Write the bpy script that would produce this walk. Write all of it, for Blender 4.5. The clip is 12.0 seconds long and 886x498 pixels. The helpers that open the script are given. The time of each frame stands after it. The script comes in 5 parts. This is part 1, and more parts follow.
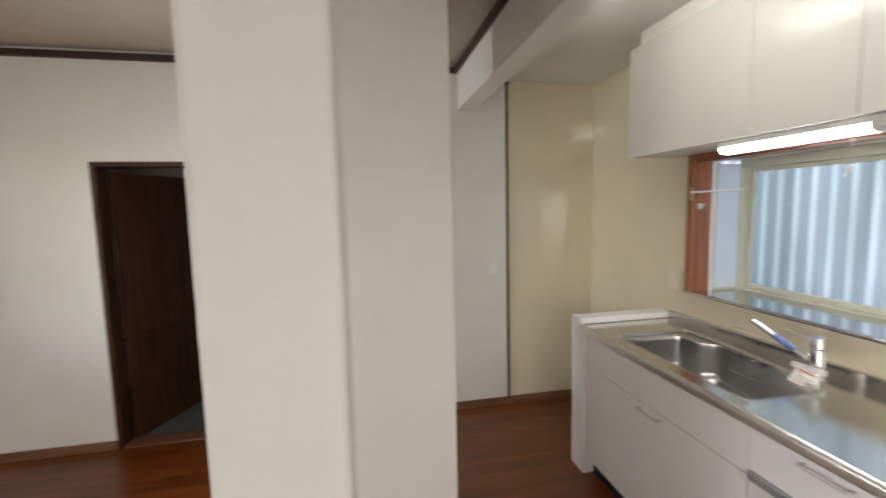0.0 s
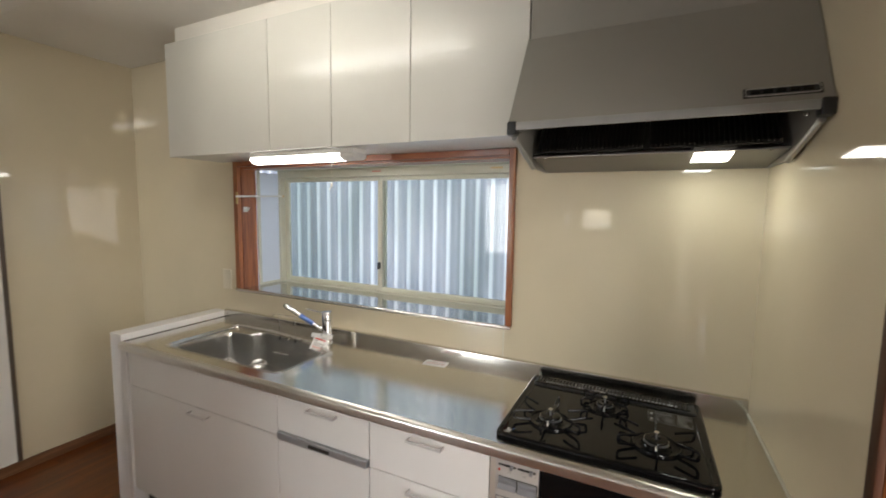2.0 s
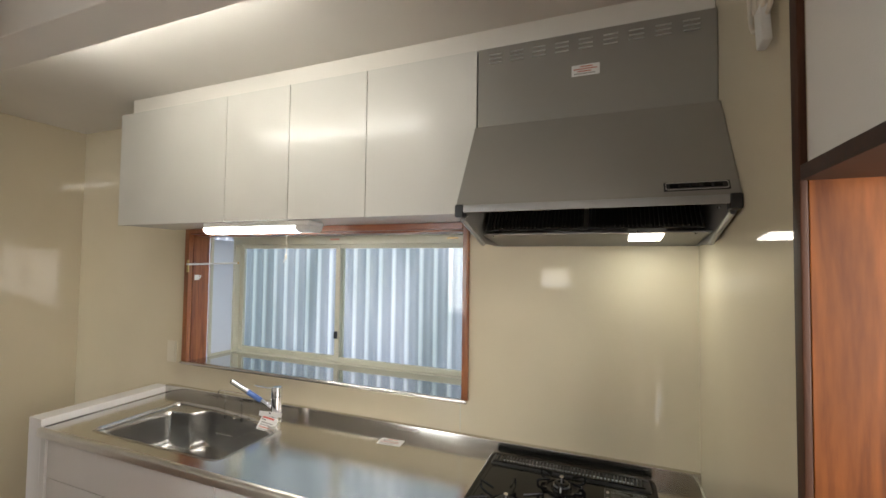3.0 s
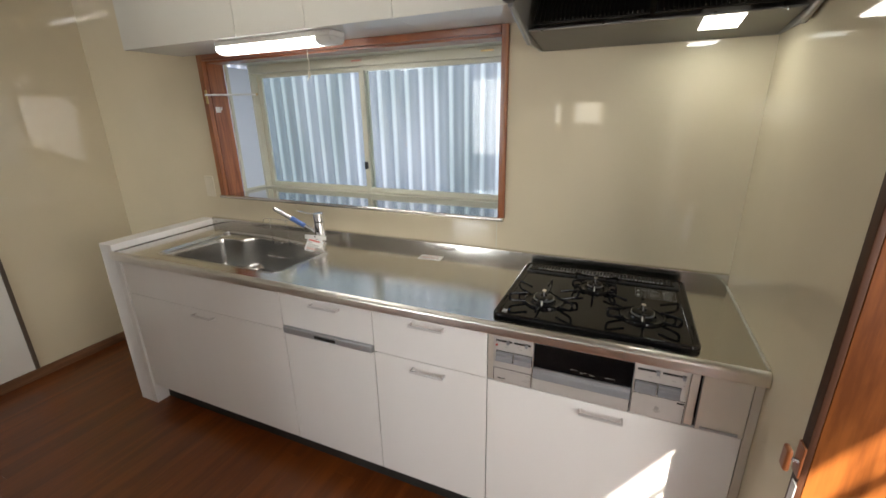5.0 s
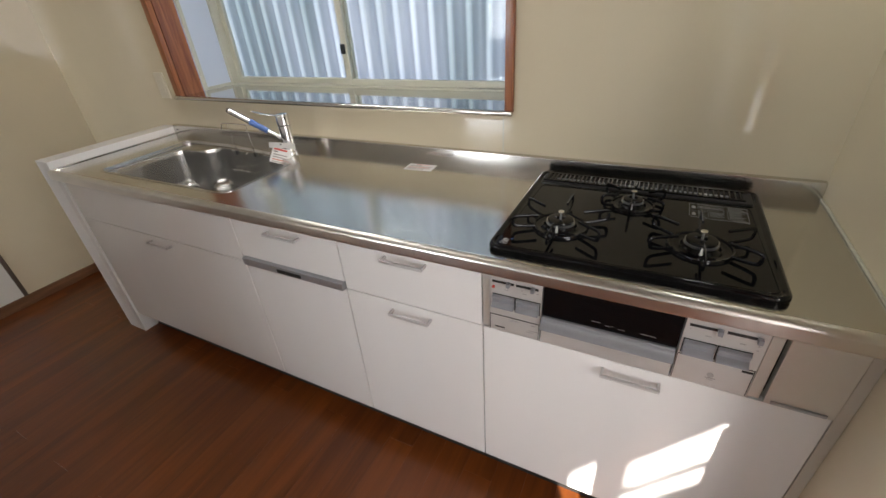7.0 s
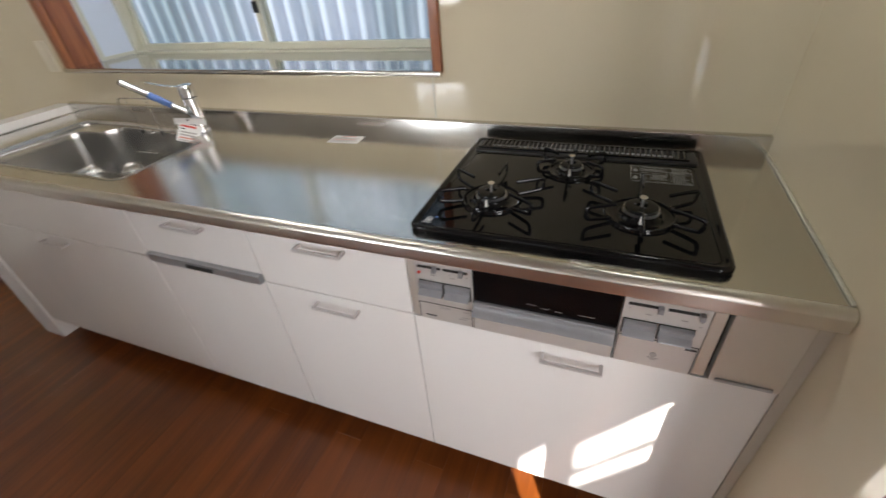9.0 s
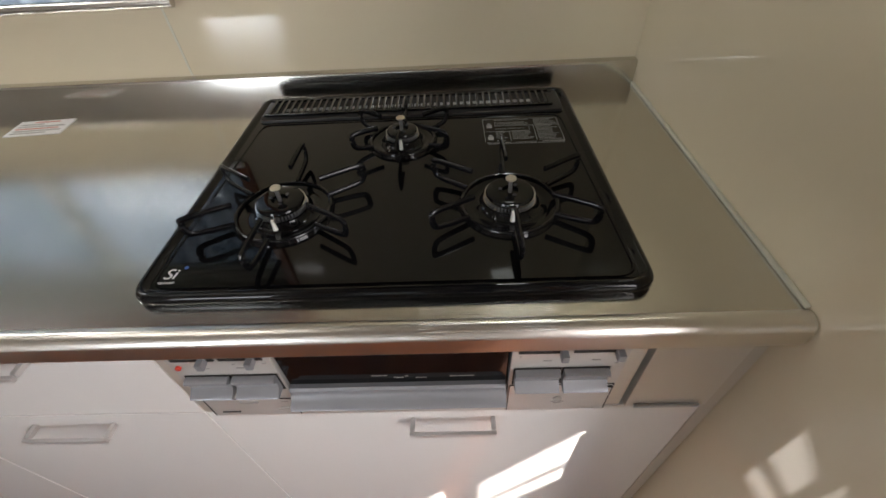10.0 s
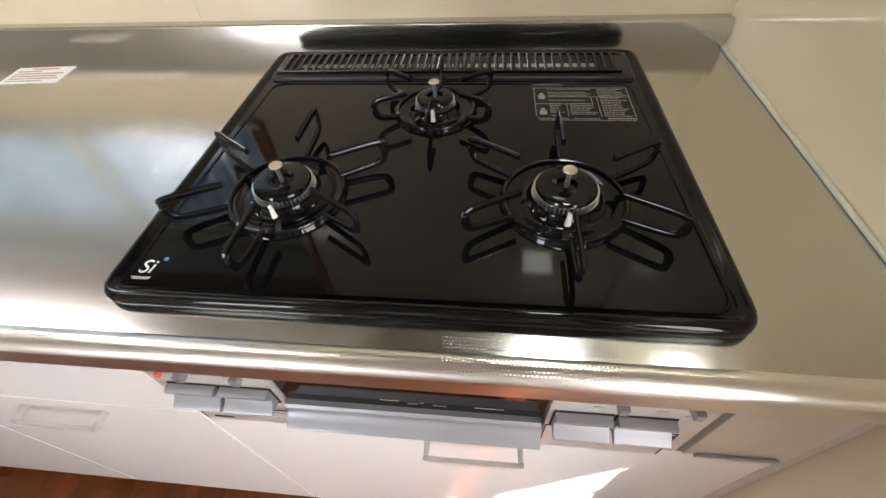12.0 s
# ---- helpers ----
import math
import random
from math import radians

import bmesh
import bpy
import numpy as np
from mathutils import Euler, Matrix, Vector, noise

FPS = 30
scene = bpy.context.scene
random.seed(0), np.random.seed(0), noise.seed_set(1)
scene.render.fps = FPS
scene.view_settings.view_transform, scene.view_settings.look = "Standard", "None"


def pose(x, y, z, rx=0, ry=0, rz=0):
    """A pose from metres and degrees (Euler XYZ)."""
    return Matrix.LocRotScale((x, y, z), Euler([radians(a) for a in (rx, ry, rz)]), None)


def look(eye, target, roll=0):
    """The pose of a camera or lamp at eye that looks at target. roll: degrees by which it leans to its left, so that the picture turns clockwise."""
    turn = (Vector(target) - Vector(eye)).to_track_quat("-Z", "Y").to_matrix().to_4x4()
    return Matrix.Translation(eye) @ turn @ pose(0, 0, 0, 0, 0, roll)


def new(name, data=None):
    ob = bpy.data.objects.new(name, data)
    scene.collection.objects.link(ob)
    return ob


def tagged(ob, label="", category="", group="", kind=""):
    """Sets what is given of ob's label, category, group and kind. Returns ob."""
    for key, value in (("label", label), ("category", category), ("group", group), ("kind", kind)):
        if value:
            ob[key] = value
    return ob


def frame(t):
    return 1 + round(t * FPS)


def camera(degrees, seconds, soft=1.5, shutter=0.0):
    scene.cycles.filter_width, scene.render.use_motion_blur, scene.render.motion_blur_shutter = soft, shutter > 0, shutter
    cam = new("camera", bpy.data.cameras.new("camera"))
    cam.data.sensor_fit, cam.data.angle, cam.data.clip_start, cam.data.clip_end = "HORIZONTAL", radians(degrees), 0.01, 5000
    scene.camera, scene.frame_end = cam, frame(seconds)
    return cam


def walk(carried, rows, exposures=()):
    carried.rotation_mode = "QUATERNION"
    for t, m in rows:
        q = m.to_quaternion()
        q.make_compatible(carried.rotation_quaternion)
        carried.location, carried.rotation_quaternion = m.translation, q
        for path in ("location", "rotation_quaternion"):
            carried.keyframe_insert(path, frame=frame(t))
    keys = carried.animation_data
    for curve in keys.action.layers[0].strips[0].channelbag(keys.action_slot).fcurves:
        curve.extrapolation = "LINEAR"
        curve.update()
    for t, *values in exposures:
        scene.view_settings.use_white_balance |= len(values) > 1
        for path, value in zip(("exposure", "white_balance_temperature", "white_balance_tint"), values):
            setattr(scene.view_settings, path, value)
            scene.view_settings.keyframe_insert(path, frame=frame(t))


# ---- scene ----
import collections

cam = camera(93.5, 12.0, shutter=0.35)
PATH = [
    (0.0, (-0.524, -1.784, 1.556), (-2.478, -1.405, 1.356), -1.3),
    (0.5, (-0.510, -1.700, 1.572), (-2.272, -0.783, 1.346), -1.0),
    (1.0, (-0.464, -1.681, 1.564), (-1.889, -0.302, 1.304), -0.3),
    (1.5, (-0.394, -1.698, 1.543), (-1.456, -0.025, 1.274), 0.0),
    (2.0, (-0.350, -1.695, 1.553), (-1.218, 0.097, 1.360), 0.9),
    (2.5, (-0.306, -1.688, 1.626), (-1.045, 0.168, 1.710), 0.9),
    (2.7, (-0.294, -1.686, 1.627), (-1.023, 0.173, 1.734), 0.9),
    (4.3, (-0.363, -1.689, 1.548), (-1.136, 0.109, 1.135), -1.1),
    (4.5, (-0.367, -1.699, 1.529), (-1.141, 0.084, 1.057), -1.0),
    (5.0, (-0.376, -1.700, 1.495), (-1.149, 0.036, 0.871), -1.1),
    (5.5, (-0.383, -1.687, 1.473), (-1.161, -0.006, 0.720), -2.0),
    (6.0, (-0.411, -1.559, 1.456), (-1.222, 0.053, 0.594), -3.8),
    (6.5, (-0.422, -1.382, 1.416), (-1.240, 0.145, 0.417), -3.9),
    (8.3, (-0.395, -1.279, 1.358), (-1.210, 0.206, 0.294), -5.1),
    (8.5, (-0.397, -1.253, 1.356), (-1.163, 0.233, 0.258), -4.9),
    (9.0, (-0.368, -1.187, 1.333), (-1.029, 0.308, 0.180), -5.3),
    (9.5, (-0.346, -1.000, 1.288), (-0.580, 0.556, 0.053), -3.6),
    (10.0, (-0.360, -0.839, 1.233), (-0.421, 0.590, -0.165), -3.5),
    (10.5, (-0.369, -0.772, 1.209), (-0.540, 0.594, -0.242), -4.5),
    (11.0, (-0.362, -0.743, 1.193), (-0.547, 0.571, -0.303), -4.6),
    (11.5, (-0.364, -0.734, 1.190), (-0.560, 0.564, -0.319), -4.6),
    (12.0, (-0.369, -0.736, 1.189), (-0.562, 0.561, -0.322), -4.2),
]
walk(cam, [(t, look(eye, aim, roll)) for t, eye, aim, roll in PATH], [(t, e, k, 9.5 if t < 6 else 11.5) for t, e, k in ((0.0, 2.46, 6350), (0.5, 2.4, 6400), (1.0, 2.25, 6450), (1.5, 2.2, 6600), (2.7, 2.3, 6650), (4.5, 2.15, 6600), (5.5, 2.22, 6500), (6.5, 2.12, 6400), (8.5, 2.35, 6350), (9.5, 2.2, 6300), (10.0, 2.2, 6300), (10.7, 2.5, 6350), (11.5, 2.8, 6350), (12.0, 3.05, 6350))])

# ---- light ----
SUN = Vector((1.0, -1.83, 1.58)).normalized()
world = bpy.data.worlds.new("sky")
world.use_nodes = True
scene.world = world
sky = world.node_tree.nodes.new("ShaderNodeTexSky")
sky.sky_type, sky.sun_disc = "NISHITA", False
sky.sun_elevation = math.asin(SUN.z)
sky.sun_rotation = math.atan2(SUN.x, SUN.y)
bg = world.node_tree.nodes["Background"]
bg.inputs["Strength"].default_value = 0.09
world.node_tree.links.new(sky.outputs[0], bg.inputs["Color"])


def sun_lamp():
    d = bpy.data.lights.new("sun", "SUN")
    d.energy, d.angle, d.color = 5.0, radians(0.5), (1.0, 0.93, 0.82)
    ob = new("sun", d)
    ob.matrix_world = look(SUN * 10, (0, 0, 0))


def area_lamp(name, eye, aim, w, h, watts, color):
    d = bpy.data.lights.new(name, "AREA")
    d.shape, d.size, d.size_y, d.energy, d.color = "RECTANGLE", w, h, watts, color
    ob = new(name, d)
    ob.matrix_world = look(eye, aim)
    return ob


sun_lamp()
area_lamp("window_light_south", (-1.05, -4.13, 1.45), (-1.1, 0, 1.3), 0.56, 0.24, 0.2, (0.95, 0.97, 1.0))
# fill lamp without a known source, set in an added south window
area_lamp("living_fill_light", (-2.70, -4.13, 1.40), (-2.0, 0, 1.2), 0.92, 1.10, 3.1, (0.95, 0.97, 1.0)).data.spread = radians(110)
# fill lamp added before the solid hall wall, brightens post and cabinet fronts
area_lamp("hall_fill_light", (0.93, -1.9, 1.3), (0, -1.8, 1.1), 2.2, 1.4, 17, (1.0, 0.97, 0.94))
area_lamp("strip_lamp_light", (-1.79, -0.215, 1.752), (-1.79, -0.215, 0), 0.58, 0.03, 0.45, (1.0, 0.98, 0.94))
area_lamp("hood_lamp_light", (-0.183, -0.190, 1.712), (-0.183, -0.170, 0), 0.09, 0.10, 0.14, (0.93, 1.0, 0.95))
area_lamp("beam_lamp_light", (-1.73, -0.886, 2.37), (-1.73, 0.2, 2.25), 1.1, 0.04, 0.38, (1.0, 0.99, 0.94))
area_lamp("beam_lamp_light_up", (-1.73, -0.875, 2.385), (-1.73, -0.70, 3.0), 1.1, 0.04, 0.35, (1.0, 0.99, 0.94))
area_lamp("window_light_kitchen", (-1.7, 0.75, 1.60), (-1.7, 0, 1.45), 3.4, 1.5, 2.4, (0.88, 0.92, 1.0))


# ---- materials ----
def mat(name, color, rough=0.5, metal=0.0, var=0.06, scale=6.0, bump=0.0, bump_scale=80.0, coat=0.0, stretch=(1, 1, 1), rough_var=0.05, spec=0.5, spread=None):
    m = bpy.data.materials.new(name)
    m.use_nodes = True
    nt = m.node_tree
    n, l = nt.nodes, nt.links
    b = n["Principled BSDF"]
    b.inputs["Metallic"].default_value = metal
    b.inputs["Coat Weight"].default_value = coat
    b.inputs["Coat Roughness"].default_value = 0.06
    b.inputs["Specular IOR Level"].default_value = spec
    tc = n.new("ShaderNodeTexCoord")
    mp = n.new("ShaderNodeMapping")
    mp.inputs["Scale"].default_value = stretch
    l.new(tc.outputs["Object"], mp.inputs["Vector"])
    big = n.new("ShaderNodeTexNoise")
    big.inputs["Scale"].default_value = scale
    big.inputs["Detail"].default_value = 5
    l.new(mp.outputs[0], big.inputs["Vector"])
    ramp = n.new("ShaderNodeValToRGB")
    c2 = spread or tuple(max(0.0, c * (1 - var * 2)) for c in color)
    ramp.color_ramp.elements[0].position, ramp.color_ramp.elements[1].position = 0.3, 0.7
    ramp.color_ramp.elements[0].color = (*c2, 1)
    ramp.color_ramp.elements[1].color = (*color, 1)
    l.new(big.outputs["Fac"], ramp.inputs[0])
    l.new(ramp.outputs[0], b.inputs["Base Color"])
    mr = n.new("ShaderNodeMapRange")
    mr.inputs["To Min"].default_value = max(0.0, rough - rough_var)
    mr.inputs["To Max"].default_value = rough + rough_var
    l.new(big.outputs["Fac"], mr.inputs["Value"])
    l.new(mr.outputs[0], b.inputs["Roughness"])
    if bump:
        fine = n.new("ShaderNodeTexNoise")
        fine.inputs["Scale"].default_value = bump_scale
        fine.inputs["Detail"].default_value = 3
        l.new(mp.outputs[0], fine.inputs["Vector"])
        bp = n.new("ShaderNodeBump")
        bp.inputs["Strength"].default_value = bump
        bp.inputs["Distance"].default_value = 0.002
        l.new(fine.outputs["Fac"], bp.inputs["Height"])
        l.new(bp.outputs[0], b.inputs["Normal"])
    return m


def wood(name, dark, light, rough=0.4, grain_axis=2, scale=1.0, coat=0.0, random_tint=0.0):
    m = bpy.data.materials.new(name)
    m.use_nodes = True
    nt = m.node_tree
    n, l = nt.nodes, nt.links
    b = n["Principled BSDF"]
    b.inputs["Coat Weight"].default_value = coat
    b.inputs["Coat Roughness"].default_value = 0.12
    tc = n.new("ShaderNodeTexCoord")
    mp = n.new("ShaderNodeMapping")
    s = [14 * scale] * 3
    s[grain_axis] = 0.9 * scale
    mp.inputs["Scale"].default_value = s
    oi = n.new("ShaderNodeObjectInfo")
    mul = n.new("ShaderNodeVectorMath")
    mul.operation = "MULTIPLY_ADD"
    mul.inputs[1].default_value = (1, 1, 1)
    comb = n.new("ShaderNodeCombineXYZ")
    ml = n.new("ShaderNodeMath")
    ml.operation = "MULTIPLY"
    ml.inputs[1].default_value = 40.0
    l.new(oi.outputs["Random"], ml.inputs[0])
    for k in ("X", "Y", "Z"):
        l.new(ml.outputs[0], comb.inputs[k])
    l.new(tc.outputs["Object"], mul.inputs[0])
    l.new(comb.outputs[0], mul.inputs[2])
    l.new(mul.outputs[0], mp.inputs["Vector"])
    g = n.new("ShaderNodeTexNoise")
    g.inputs["Scale"].default_value = 2.2
    g.inputs["Detail"].default_value = 8
    g.inputs["Distortion"].default_value = 0.8
    l.new(mp.outputs[0], g.inputs["Vector"])
    g2 = n.new("ShaderNodeTexNoise")
    g2.inputs["Scale"].default_value = 14.0
    g2.inputs["Detail"].default_value = 4
    l.new(mp.outputs[0], g2.inputs["Vector"])
    mix = n.new("ShaderNodeMath")
    mix.operation = "MULTIPLY_ADD"
    mix.inputs[1].default_value = 0.35
    l.new(g2.outputs["Fac"], mix.inputs[0])
    l.new(g.outputs["Fac"], mix.inputs[2])
    ramp = n.new("ShaderNodeValToRGB")
    ramp.color_ramp.elements[0].position, ramp.color_ramp.elements[1].position = 0.5, 0.85
    ramp.color_ramp.elements[0].color = (*dark, 1)
    ramp.color_ramp.elements[1].color = (*light, 1)
    l.new(mix.outputs[0], ramp.inputs[0])
    out = ramp.outputs[0]
    if random_tint:
        hsv = n.new("ShaderNodeHueSaturation")
        mr = n.new("ShaderNodeMapRange")
        mr.inputs["To Min"].default_value = 1 - random_tint
        mr.inputs["To Max"].default_value = 1 + random_tint
        l.new(oi.outputs["Random"], mr.inputs["Value"])
        l.new(mr.outputs[0], hsv.inputs["Value"])
        l.new(out, hsv.inputs["Color"])
        out = hsv.outputs[0]
    l.new(out, b.inputs["Base Color"])
    rr = n.new("ShaderNodeMapRange")
    rr.inputs["To Min"].default_value = rough - 0.05
    rr.inputs["To Max"].default_value = rough + 0.1
    l.new(g.outputs["Fac"], rr.inputs["Value"])
    l.new(rr.outputs[0], b.inputs["Roughness"])
    bp = n.new("ShaderNodeBump")
    bp.inputs["Strength"].default_value = 0.12
    bp.inputs["Distance"].default_value = 0.001
    l.new(mix.outputs[0], bp.inputs["Height"])
    l.new(bp.outputs[0], b.inputs["Normal"])
    return m


def glow(name, color, strength):
    m = bpy.data.materials.new(name)
    m.use_nodes = True
    b = m.node_tree.nodes["Principled BSDF"]
    b.inputs["Base Color"].default_value = (0.9, 0.9, 0.9, 1)
    b.inputs["Emission Color"].default_value = (*color, 1)
    b.inputs["Emission Strength"].default_value = strength
    return m


def glass_mat(name, rough=0.0, tint=(0.95, 0.98, 0.97)):
    m = bpy.data.materials.new(name)
    m.use_nodes = True
    n, l = m.node_tree.nodes, m.node_tree.links
    n.remove(n["Principled BSDF"])
    tr = n.new("ShaderNodeBsdfTransparent")
    tr.inputs["Color"].default_value = (*tint, 1)
    gl = n.new("ShaderNodeBsdfGlossy")
    gl.inputs["Roughness"].default_value = 0.02 + rough
    fr = n.new("ShaderNodeLayerWeight")
    fr.inputs["Blend"].default_value = 0.5
    pw = n.new("ShaderNodeMath")
    pw.operation, pw.inputs[1].default_value = "POWER", 4.0
    l.new(fr.outputs["Facing"], pw.inputs[0])
    mr = n.new("ShaderNodeMapRange")
    mr.inputs["To Min"].default_value, mr.inputs["To Max"].default_value = 0.022, 0.7
    l.new(pw.outputs[0], mr.inputs["Value"])
    mx = n.new("ShaderNodeMixShader")
    l.new(mr.outputs[0], mx.inputs[0])
    l.new(tr.outputs[0], mx.inputs[1])
    l.new(gl.outputs[0], mx.inputs[2])
    l.new(mx.outputs[0], n["Material Output"].inputs["Surface"])
    return m


def frosted_mat(name, color):
    m = bpy.data.materials.new(name)
    m.use_nodes = True
    n, l = m.node_tree.nodes, m.node_tree.links
    n.remove(n["Principled BSDF"])
    di, tl, mx = n.new("ShaderNodeBsdfDiffuse"), n.new("ShaderNodeBsdfTranslucent"), n.new("ShaderNodeMixShader")
    gl, m2 = n.new("ShaderNodeBsdfGlossy"), n.new("ShaderNodeMixShader")
    for q in (di, tl):
        q.inputs["Color"].default_value = (*color, 1)
    gl.inputs["Roughness"].default_value = 0.2
    mx.inputs[0].default_value = 0.6
    m2.inputs[0].default_value = 0.06
    l.new(di.outputs[0], mx.inputs[1])
    l.new(tl.outputs[0], mx.inputs[2])
    l.new(mx.outputs[0], m2.inputs[1])
    l.new(gl.outputs[0], m2.inputs[2])
    l.new(m2.outputs[0], n["Material Output"].inputs["Surface"])
    return m


def sheet_mat():
    m = bpy.data.materials.new("translucent_corrugated_sheet")
    m.use_nodes = True
    n, l = m.node_tree.nodes, m.node_tree.links
    n.remove(n["Principled BSDF"])
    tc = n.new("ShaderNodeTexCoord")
    # broad tones painted in for the dim shapes that show through the sheet
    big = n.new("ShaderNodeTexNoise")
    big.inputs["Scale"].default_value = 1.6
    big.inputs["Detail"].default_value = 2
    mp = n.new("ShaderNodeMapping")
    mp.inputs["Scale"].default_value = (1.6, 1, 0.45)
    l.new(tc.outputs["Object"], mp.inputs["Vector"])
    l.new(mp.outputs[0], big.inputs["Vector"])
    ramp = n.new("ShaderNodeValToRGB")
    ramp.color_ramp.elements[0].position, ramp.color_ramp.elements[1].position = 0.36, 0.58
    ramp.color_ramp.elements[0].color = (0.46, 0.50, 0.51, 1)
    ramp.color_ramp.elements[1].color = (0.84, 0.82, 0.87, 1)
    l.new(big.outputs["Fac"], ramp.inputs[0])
    # light through the ridges is put into the colour: white crests, darker troughs
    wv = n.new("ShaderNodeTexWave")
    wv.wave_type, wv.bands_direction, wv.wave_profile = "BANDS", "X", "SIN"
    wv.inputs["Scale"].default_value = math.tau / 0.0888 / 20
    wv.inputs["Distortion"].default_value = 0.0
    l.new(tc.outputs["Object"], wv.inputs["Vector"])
    ridge_light = n.new("ShaderNodeValToRGB")
    ridge_light.color_ramp.elements[0].position, ridge_light.color_ramp.elements[1].position = 0.70, 1.0
    ridge_light.color_ramp.elements[0].color = (0.46, 0.47, 0.50, 1)
    ridge_light.color_ramp.elements[1].color = (1, 1, 1, 1)
    l.new(wv.outputs["Fac"], ridge_light.inputs[0])
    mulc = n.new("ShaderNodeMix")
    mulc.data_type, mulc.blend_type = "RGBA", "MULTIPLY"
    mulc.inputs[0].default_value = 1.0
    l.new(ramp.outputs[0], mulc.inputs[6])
    l.new(ridge_light.outputs[0], mulc.inputs[7])
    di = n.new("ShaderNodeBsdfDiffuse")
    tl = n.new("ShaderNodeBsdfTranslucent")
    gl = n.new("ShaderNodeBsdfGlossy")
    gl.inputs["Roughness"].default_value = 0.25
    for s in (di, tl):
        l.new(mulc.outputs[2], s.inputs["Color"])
    m1 = n.new("ShaderNodeMixShader")
    m1.inputs[0].default_value = 0.85
    l.new(di.outputs[0], m1.inputs[1])
    l.new(tl.outputs[0], m1.inputs[2])
    m2 = n.new("ShaderNodeMixShader")
    m2.inputs[0].default_value = 0.08
    l.new(m1.outputs[0], m2.inputs[1])
    l.new(gl.outputs[0], m2.inputs[2])
    l.new(m2.outputs[0], n["Material Output"].inputs["Surface"])
    return m


M_PANEL = mat("cream_kitchen_panel", (0.68, 0.60, 0.44), 0.042, 0, 0.03, 2.5, spec=0.85, rough_var=0.012)
M_WALL = mat("white_wallpaper", (0.76, 0.73, 0.68), 0.85, 0, 0.03, 3.0, bump=0.2, bump_scale=300)
M_CEIL = mat("ceiling_wallpaper", (0.78, 0.75, 0.69), 0.9, 0, 0.03, 2.0, bump=0.3, bump_scale=220)
M_CEIL2 = mat("living_ceiling_board", (0.5, 0.43, 0.35), 0.9, 0, 0.05, 3.0, bump=0.2, bump_scale=120)
M_CAB = mat("white_gloss_cabinet", (0.84, 0.82, 0.80), 0.2, 0, 0.02, 4.0, rough_var=0.04, coat=0.2, bump=0.04, bump_scale=500, stretch=(1, 1, 0.06))
M_UPPER = mat("pearl_white_cabinet_door", (0.68, 0.67, 0.62), 0.2, 0, 0.02, 3.0, rough_var=0.04)
M_STEEL = mat("brushed_stainless", (0.63, 0.61, 0.57), 0.18, 1.0, 0.03, 3.0, bump=0.02, bump_scale=240, stretch=(0.05, 1, 1), rough_var=0.02)
M_EDGE = mat("rolled_stainless_edge", (0.78, 0.745, 0.69), 0.30, 1.0, 0.03, 3.0, bump=0.012, bump_scale=240, stretch=(0.05, 1, 1), rough_var=0.02)
M_SPLASH = mat("smooth_stainless_splashback", (0.58, 0.56, 0.52), 0.17, 1.0, 0.03, 3.0, rough_var=0.02)
M_BOWL = mat("satin_stainless_bowl", (0.56, 0.55, 0.53), 0.24, 1.0, 0.05, 6.0, bump=0.06, bump_scale=120, rough_var=0.05)
M_SILL = mat("polished_stainless_sill", (0.58, 0.58, 0.57), 0.08, 1.0, 0.03, 6.0, rough_var=0.03)
M_CHROME = mat("polished_chrome", (0.80, 0.81, 0.83), 0.06, 1.0, 0.02, 10.0, rough_var=0.02)
M_SENSOR = mat("pale_brass_sensor_head", (0.60, 0.54, 0.42), 0.4, 0.6, 0.05, 200.0)
M_FRONTSTEEL = mat("satin_steel_front", (0.72, 0.68, 0.61), 0.42, 0.6, 0.03, 3.0, bump=0.05, bump_scale=240, stretch=(1, 1, 0.05))
M_CAULK = mat("cream_silicone_caulk", (0.62, 0.60, 0.50), 0.35, 0, 0.05, 20.0)
M_STILE = mat("grey_beige_side_panel", (0.60, 0.55, 0.47), 0.4, 0, 0.03, 10.0)
M_GRILL = mat("silver_grill_paint", (0.64, 0.62, 0.59), 0.3, 0.45, 0.02, 30.0, rough_var=0.04)
M_SILVER = mat("silver_painted_plastic", (0.46, 0.47, 0.49), 0.3, 0.7, 0.03, 30.0, rough_var=0.04)
M_BURNER = mat("grey_aluminium_burner", (0.24, 0.24, 0.245), 0.35, 0.7, 0.15, 60.0)
M_RINGMETAL = mat("bright_burner_ring", (0.62, 0.62, 0.62), 0.22, 1.0, 0.1, 60.0)
M_KNOB = mat("blue_silver_knob_paint", (0.33, 0.335, 0.355), 0.38, 0.5, 0.04, 30.0, rough_var=0.04)
M_HANDLE = mat("satin_nickel_handle", (0.60, 0.58, 0.57), 0.32, 0.45, 0.03, 20.0)
M_HOOD = mat("silver_metallic_hood_paint", (0.31, 0.295, 0.265), 0.42, 0.3, 0.03, 5.0, rough_var=0.04, spec=0.4, bump=0.05, bump_scale=900)
# louvres paler than the duct cover
M_LOUVRE = mat("pale_louvre", (0.70, 0.69, 0.66), 0.35, 0.3, 0.03, 30.0)
M_RIM = mat("grey_hood_rim", (0.34, 0.34, 0.33), 0.3, 0.5, 0.05, 20.0)
M_BLACK = mat("black_enamel", (0.004, 0.004, 0.0045), 0.06, 0, 0.1, 10.0, spec=0.26, rough_var=0.02)
M_BLACKM = mat("matt_black_metal", (0.012, 0.012, 0.013), 0.38, 0.0, 0.1, 30.0)
M_TRAY = mat("dark_silver_tray_paint", (0.15, 0.145, 0.135), 0.35, 0.3, 0.04, 12.0)
